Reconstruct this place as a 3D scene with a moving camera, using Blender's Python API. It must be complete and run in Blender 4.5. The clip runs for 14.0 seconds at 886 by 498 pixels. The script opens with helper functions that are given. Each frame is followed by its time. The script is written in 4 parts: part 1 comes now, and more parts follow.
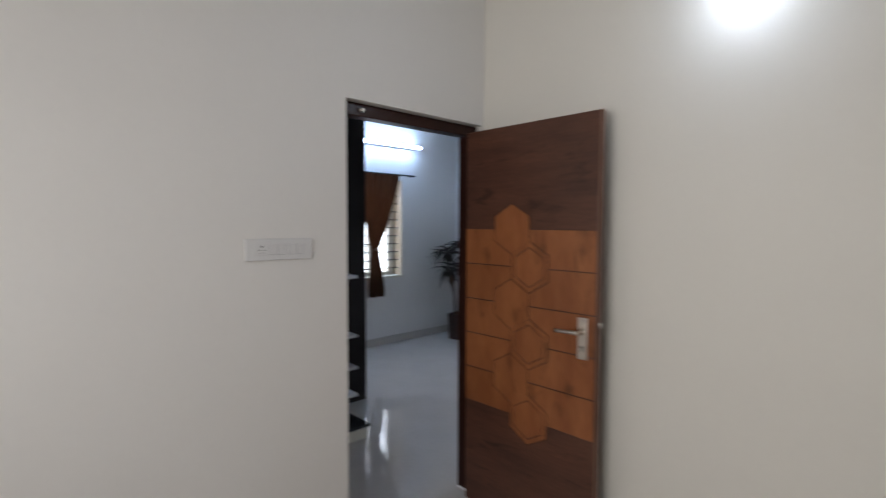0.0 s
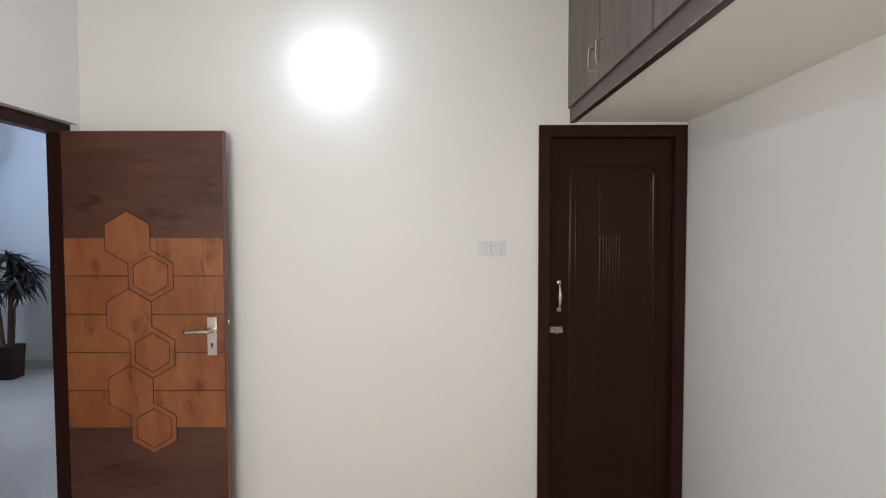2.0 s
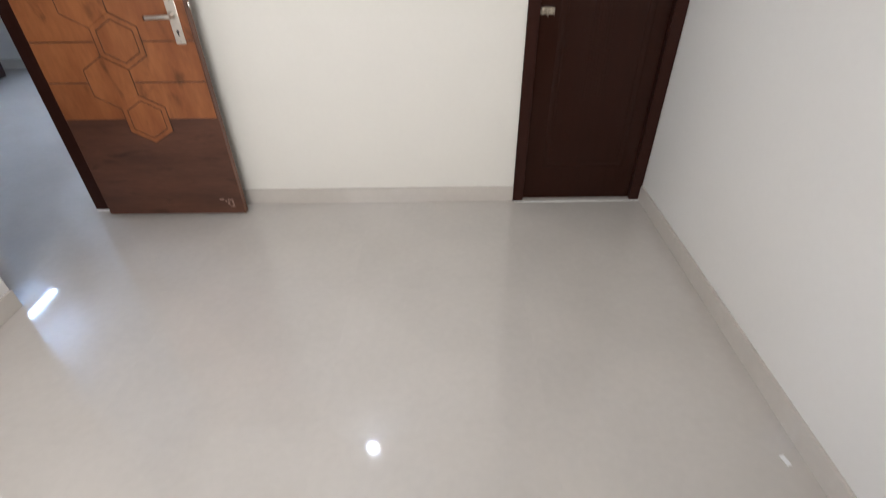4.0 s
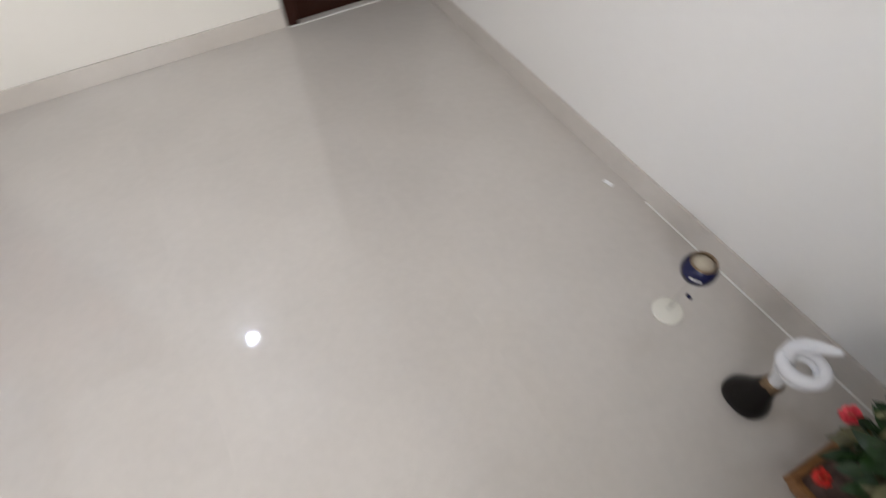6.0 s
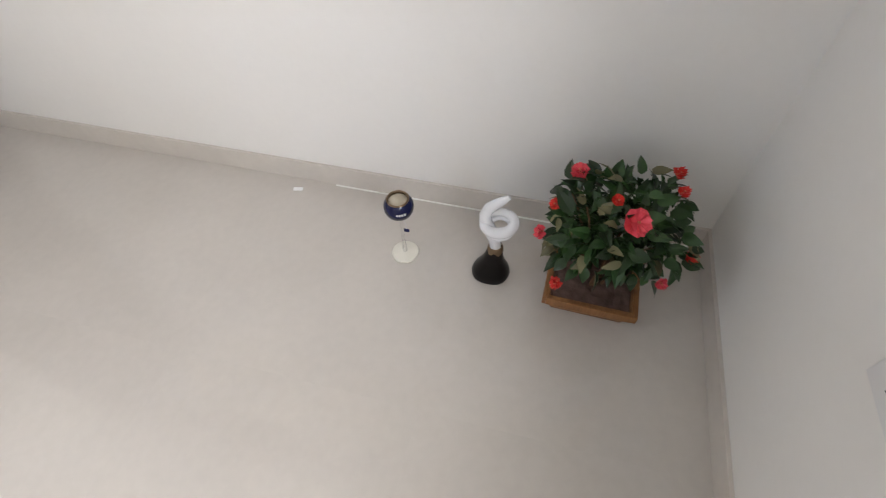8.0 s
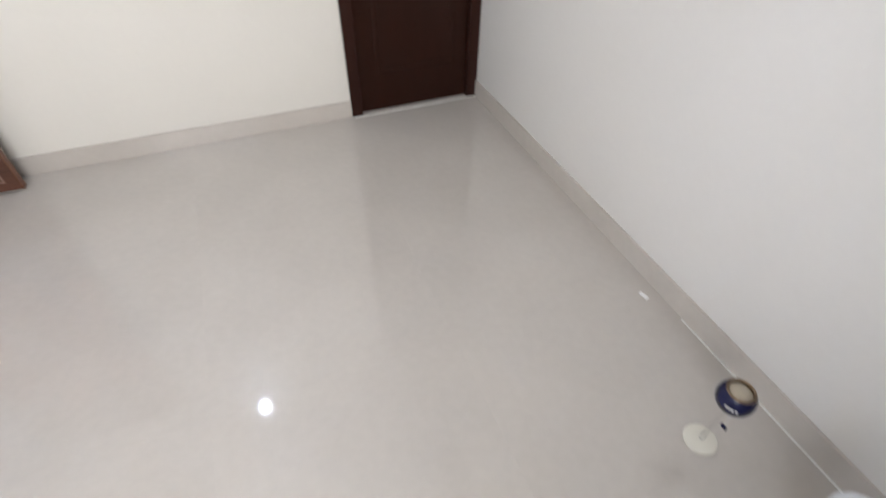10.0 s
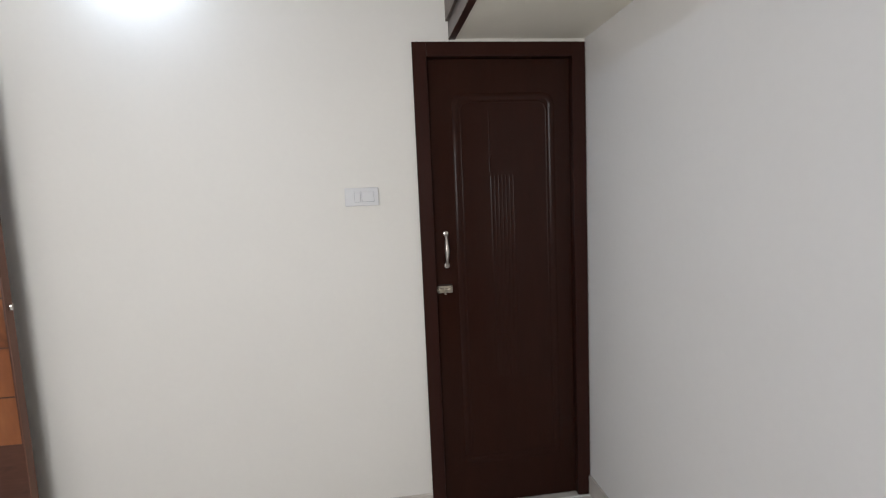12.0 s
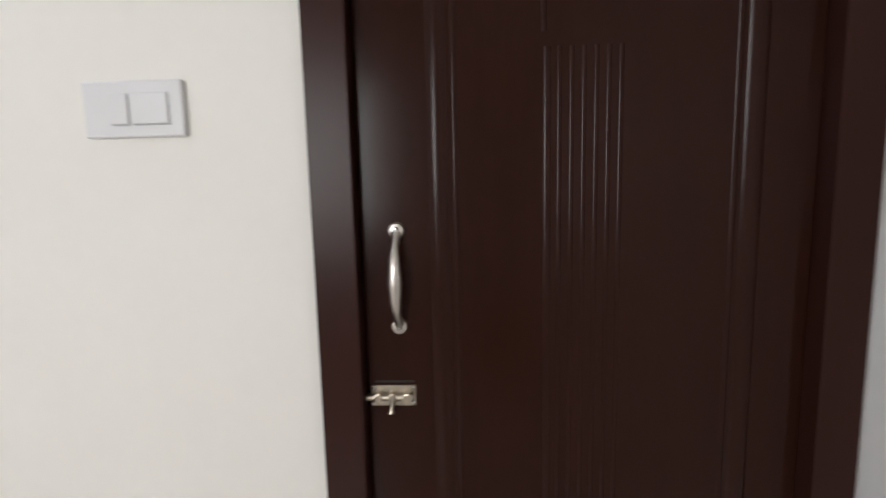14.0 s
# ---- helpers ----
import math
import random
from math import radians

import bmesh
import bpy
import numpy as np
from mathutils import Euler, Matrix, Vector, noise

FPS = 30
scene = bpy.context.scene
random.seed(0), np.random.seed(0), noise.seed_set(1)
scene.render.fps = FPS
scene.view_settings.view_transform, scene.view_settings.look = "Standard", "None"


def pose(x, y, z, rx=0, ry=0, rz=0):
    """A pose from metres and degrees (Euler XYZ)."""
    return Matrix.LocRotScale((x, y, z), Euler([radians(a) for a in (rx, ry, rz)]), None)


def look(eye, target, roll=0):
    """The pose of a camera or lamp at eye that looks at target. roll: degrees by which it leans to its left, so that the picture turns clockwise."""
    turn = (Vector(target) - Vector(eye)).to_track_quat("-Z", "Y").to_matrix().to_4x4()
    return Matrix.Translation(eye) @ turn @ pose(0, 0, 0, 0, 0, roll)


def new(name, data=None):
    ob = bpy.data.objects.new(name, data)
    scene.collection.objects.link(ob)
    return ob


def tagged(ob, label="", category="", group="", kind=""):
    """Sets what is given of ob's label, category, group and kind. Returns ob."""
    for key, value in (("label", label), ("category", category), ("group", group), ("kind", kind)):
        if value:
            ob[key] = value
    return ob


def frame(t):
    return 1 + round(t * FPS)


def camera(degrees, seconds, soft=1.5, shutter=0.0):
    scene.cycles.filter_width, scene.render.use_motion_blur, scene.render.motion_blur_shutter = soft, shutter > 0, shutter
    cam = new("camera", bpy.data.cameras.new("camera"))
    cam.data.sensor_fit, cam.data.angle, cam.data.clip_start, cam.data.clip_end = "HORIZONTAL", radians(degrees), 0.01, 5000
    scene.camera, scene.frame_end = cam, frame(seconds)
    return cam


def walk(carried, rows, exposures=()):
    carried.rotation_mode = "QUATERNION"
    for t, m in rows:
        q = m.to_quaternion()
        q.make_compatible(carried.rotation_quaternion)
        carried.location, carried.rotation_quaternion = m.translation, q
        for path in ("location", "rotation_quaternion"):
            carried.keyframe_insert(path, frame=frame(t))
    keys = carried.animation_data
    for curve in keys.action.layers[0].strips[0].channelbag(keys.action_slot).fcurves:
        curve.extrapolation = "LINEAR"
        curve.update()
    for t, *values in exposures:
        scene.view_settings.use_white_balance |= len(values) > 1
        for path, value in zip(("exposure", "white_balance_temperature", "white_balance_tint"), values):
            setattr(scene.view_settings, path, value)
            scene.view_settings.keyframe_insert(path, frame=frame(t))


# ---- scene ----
cam = camera(84.4, 14.0, soft=1.05, shutter=0.4)
PATH = [
    (0, (1.86, -2.094, 1.553), (0.416, -0.714, 1.452), 0.2),
    (0.5, (1.961, -2.184, 1.571), (1.023, -0.422, 1.449), 1.4),
    (1, (1.957, -2.326, 1.57), (1.534, -0.374, 1.471), 0.7),
    (1.5, (1.868, -2.452, 1.585), (1.805, -0.458, 1.456), -0.1),
    (2, (1.87, -2.534, 1.561), (1.866, -0.535, 1.486), -0.1),
    (2.5, (1.929, -2.592, 1.551), (1.921, -0.595, 1.429), -0.7),
    (3, (1.962, -2.611, 1.52), (1.948, -0.66, 1.083), -0.9),
    (3.5, (1.948, -2.616, 1.477), (1.952, -0.785, 0.672), -0.7),
    (3.7, (1.965, -2.585, 1.505), (1.944, -0.838, 0.532), -1.04),
    (5.8, (1.828, -2.528, 1.411), (2.246, -1.432, -0.209), 1.2),
    (6, (1.884, -2.492, 1.402), (2.431, -1.487, -0.238), -1.6),
    (6.5, (1.897, -2.493, 1.402), (2.8, -1.835, -0.257), -1.1),
    (7, (1.867, -2.662, 1.401), (3.001, -2.256, -0.196), -2.2),
    (7.2, (1.875, -2.707, 1.41), (3.048, -2.389, -0.179), -3.3),
    (9.3, (1.858, -2.5, 1.391), (2.792, -1.764, -0.217), 4.1),
    (9.5, (1.881, -2.504, 1.374), (2.674, -1.581, -0.213), 2.2),
    (10, (1.885, -2.506, 1.408), (2.434, -1.189, 0.008), 1.1),
    (10.5, (1.986, -2.572, 1.425), (2.439, -0.867, 0.483), -0.3),
    (11, (2.033, -2.575, 1.452), (2.454, -0.689, 0.939), -1.5),
    (11.5, (2.097, -2.408, 1.441), (2.442, -0.457, 1.166), -2.0),
    (12, (2.174, -2.123, 1.45), (2.435, -0.151, 1.24), -2.5),
    (12.5, (2.361, -1.794, 1.433), (2.434, 0.194, 1.222), -3.0),
    (13, (2.443, -1.43, 1.38), (2.469, 0.559, 1.174), -1.8),
    (13.2, (2.466, -1.273, 1.38), (2.487, 0.715, 1.159), -2.3),
    (13.5, (2.528, -1.049, 1.386), (2.482, 0.937, 1.151), -2.6),
    (13.7, (2.481, -0.888, 1.367), (2.528, 1.1, 1.146), -2.3),
    (14, (2.571, -0.684, 1.351), (2.479, 1.298, 1.096), -1.4),
]
walk(cam, [(t, look(e, g, r)) for t, e, g, r in PATH],
     exposures=[(0, -0.52, 6540, 11.2), (0.5, -0.41, 6420, 11.2), (1.0, -0.08, 6420, 11.2), (1.5, 0.12, 6420, 11.2), (2, 0.17, 6420, 11.2), (2.5, 0.16, 6420, 11.2), (3.0, 0.19, 6420, 11.2), (3.5, 0.41, 6420, 11.2), (6.0, 0.47, 6340, 11.2), (6.5, 0.56, 6400, 11.2), (7.0, 0.78, 6450, 11.2), (7.2, 0.79, 6450, 11.2), (9.5, 0.66, 6320, 11.2), (10.5, 0.49, 6240, 11.2), (11.5, 0.25, 6200, 11.2), (12.5, 0.07, 6240, 11.2), (13, 0.25, 6250, 11.2), (14, 0.45, 6250, 11.2)])

# ---------------------------------------------------------------- world and large lights
world = bpy.data.worlds.new("sky")
world.use_nodes = True
scene.world = world
wn = world.node_tree.nodes
sky = wn.new("ShaderNodeTexSky")
sky.sky_type, sky.sun_disc = "NISHITA", False
sky.sun_elevation, sky.sun_rotation = radians(48), radians(200)
world.node_tree.links.new(sky.outputs[0], wn["Background"].inputs[0])
wn["Background"].inputs[1].default_value = 0.10

BULB = 920.0
TUBE = 84.0
WINDOW_BED = 28.0
WINDOW_HALL = 138.0


def area_lamp(name, size_x, size_y, power, color, m, spread=180):
    data = bpy.data.lights.new(name, "AREA")
    data.shape, data.size, data.size_y, data.energy, data.color = "RECTANGLE", size_x, size_y, power, color
    data.spread = radians(spread)
    ob = new(name, data)
    ob.matrix_world = m
    return ob


# daylight at the two window openings
area_lamp("daylight_bedroom", 1.25, 1.15, WINDOW_BED, (0.985, 0.975, 0.945), look((1.20, -3.27, 1.6), (1.20, 0, 1.3)), 150)
area_lamp("daylight_hall", 2.4, 1.9, WINDOW_HALL, (0.80, 0.87, 1.0), look((-4.30, 1.40, 1.6), (0, 1.40, 1.3)))


# ---------------------------------------------------------------- materials
def mat(name, color, rough=0.5, metal=0.0, vary=0.06, scale=6.0, stretch=(1, 1, 1), fine=0.0, fine_scale=200.0,
        bump=0.0, bump_scale=120.0, color2=None, coat=0.0, spec=0.5, rough_vary=0.0, trans=0.0, ior=1.45, per_object=0.0, blotch=0.0, blotch_scale=(4, 4, 4)):
    """Principled surface with two scales of colour variation, roughness variation and relief."""
    m = bpy.data.materials.new(name)
    m.use_nodes = True
    nt = m.node_tree
    b = nt.nodes["Principled BSDF"]
    b.inputs["Roughness"].default_value = rough
    b.inputs["Metallic"].default_value = metal
    b.inputs["Coat Weight"].default_value = coat
    b.inputs["Coat Roughness"].default_value = 0.08
    b.inputs["Specular IOR Level"].default_value = spec
    b.inputs["Transmission Weight"].default_value = trans
    b.inputs["IOR"].default_value = ior
    tc = nt.nodes.new("ShaderNodeTexCoord")
    mp = nt.nodes.new("ShaderNodeMapping")
    mp.inputs["Scale"].default_value = stretch
    nt.links.new(tc.outputs["Object"], mp.inputs[0])
    n1 = nt.nodes.new("ShaderNodeTexNoise")
    n1.inputs["Scale"].default_value, n1.inputs["Detail"].default_value = scale, 6
    nt.links.new(mp.outputs[0], n1.inputs[0])
    ramp = nt.nodes.new("ShaderNodeValToRGB")
    c2 = color2 or tuple(c * (1 - vary) for c in color)
    ramp.color_ramp.elements[0].position, ramp.color_ramp.elements[1].position = 0.32, 0.68
    ramp.color_ramp.elements[0].color = (*c2, 1)
    ramp.color_ramp.elements[1].color = (*color, 1)
    nt.links.new(n1.outputs[0], ramp.inputs[0])
    out = ramp.outputs[0]
    if fine:
        n2 = nt.nodes.new("ShaderNodeTexNoise")
        n2.inputs["Scale"].default_value, n2.inputs["Detail"].default_value = fine_scale, 3
        nt.links.new(mp.outputs[0], n2.inputs[0])
        mr = nt.nodes.new("ShaderNodeMapRange")
        mr.inputs[1].default_value, mr.inputs[2].default_value = 0.3, 0.7
        mr.inputs[3].default_value, mr.inputs[4].default_value = 1 - fine, 1 + fine
        nt.links.new(n2.outputs[0], mr.inputs[0])
        mul = nt.nodes.new("ShaderNodeVectorMath")
        mul.operation = "SCALE"
        nt.links.new(out, mul.inputs[0])
        nt.links.new(mr.outputs[0], mul.inputs["Scale"])
        out = mul.outputs[0]
    if blotch:
        mb = nt.nodes.new("ShaderNodeMapping")
        mb.inputs["Scale"].default_value = blotch_scale
        nt.links.new(tc.outputs["Object"], mb.inputs[0])
        n5 = nt.nodes.new("ShaderNodeTexNoise")
        n5.inputs["Scale"].default_value, n5.inputs["Detail"].default_value, n5.inputs["Distortion"].default_value = 1.0, 4, 0.6
        nt.links.new(mb.outputs[0], n5.inputs[0])
        mr = nt.nodes.new("ShaderNodeMapRange")
        mr.interpolation_type = "SMOOTHSTEP"
        mr.inputs[1].default_value, mr.inputs[2].default_value = 0.56, 0.74
        mr.inputs[3].default_value, mr.inputs[4].default_value = 1.0, 1 - blotch
        nt.links.new(n5.outputs[0], mr.inputs[0])
        mul = nt.nodes.new("ShaderNodeVectorMath")
        mul.operation = "SCALE"
        nt.links.new(out, mul.inputs[0])
        nt.links.new(mr.outputs[0], mul.inputs["Scale"])
        out = mul.outputs[0]
    if per_object:
        oi = nt.nodes.new("ShaderNodeObjectInfo")
        mr = nt.nodes.new("ShaderNodeMapRange")
        mr.inputs[3].default_value, mr.inputs[4].default_value = 1 - per_object, 1 + per_object
        nt.links.new(oi.outputs["Random"], mr.inputs[0])
        mul = nt.nodes.new("ShaderNodeVectorMath")
        mul.operation = "SCALE"
        nt.links.new(out, mul.inputs[0])
        nt.links.new(mr.outputs[0], mul.inputs["Scale"])
        out = mul.outputs[0]
    nt.links.new(out, b.inputs["Base Color"])
    if rough_vary:
        mr = nt.nodes.new("ShaderNodeMapRange")
        mr.inputs[3].default_value, mr.inputs[4].default_value = rough - rough_vary, rough + rough_vary
        n3 = nt.nodes.new("ShaderNodeTexNoise")
        n3.inputs["Scale"].default_value, n3.inputs["Detail"].default_value = 3.5, 5
        nt.links.new(tc.outputs["Object"], n3.inputs[0])
        nt.links.new(n3.outputs[0], mr.inputs[0])
        nt.links.new(mr.outputs[0], b.inputs["Roughness"])
    if bump:
        n4 = nt.nodes.new("ShaderNodeTexNoise")
        n4.inputs["Scale"].default_value, n4.inputs["Detail"].default_value = bump_scale, 4
        nt.links.new(mp.outputs[0], n4.inputs[0])
        bp = nt.nodes.new("ShaderNodeBump")
        bp.inputs["Strength"].default_value, bp.inputs["Distance"].default_value = bump, 0.002
        nt.links.new(n4.outputs[0], bp.inputs["Height"])
        nt.links.new(bp.outputs[0], b.inputs["Normal"])
    return m


def cloth_mat(name, color, *args, **kw):
    """Woven cloth that lets some light through."""
    m = mat(name, color, *args, **kw)
    nt = m.node_tree
    b, out = nt.nodes["Principled BSDF"], nt.nodes["Material Output"]
    tr, mix = nt.nodes.new("ShaderNodeBsdfTranslucent"), nt.nodes.new("ShaderNodeMixShader")
    tr.inputs[0].default_value = (0.42, 0.17, 0.07, 1)
    mix.inputs[0].default_value = 0.035
    nt.links.new(b.outputs[0], mix.inputs[1])
    nt.links.new(tr.outputs[0], mix.inputs[2])
    nt.links.new(mix.outputs[0], out.inputs[0])
    return m


def glow(name, color, strength):
    m = bpy.data.materials.new(name)
    m.use_nodes = True
    b = m.node_tree.nodes["Principled BSDF"]
    b.inputs["Base Color"].default_value = (0.9, 0.9, 0.9, 1)
    b.inputs["Emission Color"].default_value = (*color, 1)
    b.inputs["Emission Strength"].default_value = strength
    return m


FAR_PAINT = mat("warm_cream_wall_paint", (0.81, 0.780, 0.718), 0.55, vary=0.025, scale=1.6, fine=0.006, fine_scale=40, bump=0.02, bump_scale=160)
PAINT = mat("pale_cream_wall_paint", (0.80, 0.778, 0.748), 0.55, vary=0.025, scale=1.6, fine=0.006, fine_scale=40, bump=0.02, bump_scale=160)
CEIL = mat("white_ceiling_paint", (0.82, 0.81, 0.78), 0.7, vary=0.03, scale=2, bump=0.1)
SOFFIT = mat("cream_soffit_paint", (0.87, 0.83, 0.725), 0.6, vary=0.04, scale=3, bump=0.15, bump_scale=120)
TILE = mat("beige_vitrified_tile", (0.580, 0.537, 0.492), 0.05, vary=0.07, scale=2.6, fine=0.02, fine_scale=30, rough_vary=0.02, per_object=0.006, spec=0.85)
SKIRT = mat("beige_skirting_tile", (0.610, 0.563, 0.512), 0.12, vary=0.06, scale=4, fine=0.02, fine_scale=30)
GROUT = mat("tile_grout", (0.563, 0.521, 0.476), 0.4)
WHITE_STRIP = mat("white_strip", (0.85, 0.84, 0.80), 0.7)
WALNUT = mat("dark_walnut_laminate", (0.118, 0.046, 0.027), 0.45, scale=2.0, stretch=(1.1, 1, 6), color2=(0.066, 0.026, 0.016), fine=0.10, fine_scale=14, bump=0.03, bump_scale=60, blotch=0.50, blotch_scale=(5, 5, 15))
TEAK = mat("light_teak_veneer", (0.345, 0.122, 0.042), 0.4, scale=2.4, stretch=(3.4, 1, 1.0), color2=(0.225, 0.070, 0.023), fine=0.08, fine_scale=16, bump=0.03, bump_scale=60, per_object=0.06, blotch=0.50, blotch_scale=(11, 11, 4.5))
EDGE = mat("red_brown_edge_band", (0.19, 0.085, 0.050), 0.5, scale=4, stretch=(1, 1, 0.5), color2=(0.12, 0.048, 0.028))
GROOVE = mat("dark_groove", (0.05, 0.02, 0.012), 0.6)
BROWN = mat("dark_brown_gloss_paint", (0.0275, 0.0092, 0.0058), 0.18, vary=0.10, scale=5, stretch=(6, 6, 0.8), fine=0.02, fine_scale=60, bump=0.012, bump_scale=40, rough_vary=0.03, spec=0.16)
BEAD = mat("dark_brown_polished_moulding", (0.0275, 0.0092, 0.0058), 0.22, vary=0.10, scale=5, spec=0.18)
FRAME = mat("dark_brown_frame_paint", (0.0340, 0.0116, 0.0082), 0.28, vary=0.12, scale=5, stretch=(6, 6, 0.8), bump=0.05, bump_scale=50, spec=0.18)
STEEL = mat("brushed_nickel", (0.70, 0.645, 0.585), 0.32, metal=1.0, vary=0.12, scale=30)
BRONZE = mat("tarnished_steel", (0.53, 0.465, 0.375), 0.36, metal=1.0, vary=0.3, scale=60)
CHROME = mat("bright_chrome", (0.75, 0.73, 0.70), 0.15, metal=1.0, vary=0.05, scale=20)
BLACK = mat("black_plastic", (0.012, 0.011, 0.011), 0.45)
PLASTIC = mat("white_plastic", (0.71, 0.70, 0.695), 0.36, vary=0.02, scale=20)
LOFT = mat("grey_brown_laminate", (0.140, 0.102, 0.081), 0.38, scale=2.2, stretch=(14, 14, 1.1), color2=(0.064, 0.047, 0.038), fine=0.16, fine_scale=14)
FASCIA = mat("brown_edge_laminate", (0.055, 0.025, 0.020), 0.35, scale=3, stretch=(1, 1.2, 12), color2=(0.04, 0.018, 0.014), fine=0.1, fine_scale=14)
LOFT_EDGE = mat("grey_brown_edge_laminate", (0.086, 0.060, 0.054), 0.32, scale=3, stretch=(1, 1.2, 12), color2=(0.054, 0.037, 0.033), fine=0.1, fine_scale=14)
PALE_EDGE = mat("patchy_pale_edge", (0.40, 0.33, 0.28), 0.6, scale=9, stretch=(1, 3, 1), color2=(0.05, 0.035, 0.03))
LEAF = mat("green_leaf", (0.034, 0.084, 0.018), 0.36, scale=14, color2=(0.013, 0.038, 0.010), per_object=0.5)
LEAF_PALE = mat("pale_dry_leaf", (0.27, 0.23, 0.13), 0.5, scale=14, color2=(0.13, 0.13, 0.06), per_object=0.25)
PETAL = mat("coral_red_petal", (0.76, 0.085, 0.125), 0.45, scale=40, color2=(0.60, 0.035, 0.045), per_object=0.15)
PETAL_RED = mat("red_petal", (0.72, 0.045, 0.035), 0.45, scale=40, color2=(0.55, 0.02, 0.012))
PISTIL = mat("orange_red_pistil", (0.62, 0.16, 0.09), 0.5)
STEM = mat("brown_stem", (0.13, 0.07, 0.035), 0.6, scale=20)
POT = mat("brown_wooden_pot", (0.31, 0.145, 0.052), 0.5, scale=4, stretch=(10, 10, 1.2), color2=(0.20, 0.088, 0.032), fine=0.12, fine_scale=20)
SOIL = mat("dry_brown_soil", (0.17, 0.105, 0.085), 0.9, scale=30, color2=(0.075, 0.045, 0.036), bump=0.8, bump_scale=80)
BROWN_POT = mat("dark_red_brown_pot", (0.055, 0.022, 0.016), 0.4, scale=6, color2=(0.035, 0.014, 0.011))
PALM = mat("dark_palm_leaf", (0.042, 0.033, 0.018), 0.5, scale=12, color2=(0.022, 0.019, 0.011), per_object=0.35)
CURTAIN = cloth_mat("brown_curtain_cloth", (0.115, 0.048, 0.024), 0.85, scale=8, stretch=(3, 3, 0.6), color2=(0.070, 0.029, 0.014), fine=0.08, fine_scale=220, bump=0.2, bump_scale=300)
NAVY = mat("navy_gloss", (0.010, 0.012, 0.055), 0.2)
TAUPE = mat("taupe_lining", (0.47, 0.41, 0.32), 0.5, vary=0.15, scale=40)
GOLD = mat("dark_gold", (0.20, 0.135, 0.08), 0.35, metal=0.6)
# cream of the window reveal with the daylight's warm tint painted in
SUNLIT_REVEAL = mat("sunlit_cream_reveal", (0.72, 0.60, 0.45), 0.6, vary=0.05, scale=5)
CREAM = mat("cream_ceramic", (0.80, 0.77, 0.68), 0.3)
CLEAR = mat("clear_acrylic", (0.95, 0.95, 0.95), 0.03, trans=1.0, vary=0.0, ior=1.3)
GLASS = mat("window_glass", (0.97, 0.98, 0.98), 0.01, trans=1.0, vary=0.0)
WHITE_CERAMIC = mat("white_ceramic", (0.72, 0.72, 0.74), 0.22, vary=0.02)
BLACK_GLOSS = mat("black_gloss_ceramic", (0.0075, 0.0058, 0.0054), 0.32, spec=0.25)
GRANITE = mat("dark_granite", (0.03, 0.03, 0.033), 0.2, scale=60, color2=(0.012, 0.012, 0.013))
RACK = mat("black_brown_laminate", (0.012, 0.0085, 0.008), 0.5, vary=0.15, scale=5, stretch=(6, 6, 0.8), spec=0.2)
SHELFWHITE = mat("pale_grey_shelf", (0.55, 0.55, 0.56), 0.3)
PAPER = mat("white_paper", (0.88, 0.88, 0.88), 0.5, vary=0.02)
SCUFF = mat("pale_scuff", (0.34, 0.22, 0.17), 0.7, vary=0.3, scale=120)
BULB_GLOW = glow("lit_bulb", (0.70, 0.82, 1.0), BULB)
TUBE_GLOW = glow("lit_tube", (0.42, 0.63, 1.0), TUBE)


# ---------------------------------------------------------------- mesh helpers
def box(bm, x0, x1, y0, y1, z0, z1, bevel=0.0, seg=2):
    """One box, its edges rounded by bevel."""
    vs = [bm.verts.new((x, y, z)) for x in (x0, x1) for y in (y0, y1) for z in (z0, z1)]
    quads = ((0, 1, 3, 2), (4, 6, 7, 5), (0, 4, 5, 1), (2, 3, 7, 6), (0, 2, 6, 4), (1, 5, 7, 3))
    fs = [bm.faces.new([vs[i] for i in q]) for q in quads]
    if bevel:
        es = list({e for f in fs for e in f.edges})
        bmesh.ops.bevel(bm, geom=es, offset=bevel, segments=seg, affect="EDGES", profile=0.5)
    return fs


def prism(bm, pts, y0, y1, bevel=0.0):
    """A flat outline in x and z, pulled from y0 to y1."""
    a = [bm.verts.new((x, y0, z)) for x, z in pts]
    b = [bm.verts.new((x, y1, z)) for x, z in pts]
    n = len(pts)
    bm.faces.new(a)
    bm.faces.new(b[::-1])
    for i in range(n):
        bm.faces.new((a[i], b[i], b[(i + 1) % n], a[(i + 1) % n]))
    bmesh.ops.recalc_face_normals(bm, faces=bm.faces[:])
    if bevel:
        bmesh.ops.bevel(bm, geom=[e for e in bm.edges if abs(e.verts[0].co.y - e.verts[1].co.y) < 1e-6 and abs(e.verts[0].co.y - min(y0, y1)) < 1e-6],
                        offset=bevel, segments=1, affect="EDGES")


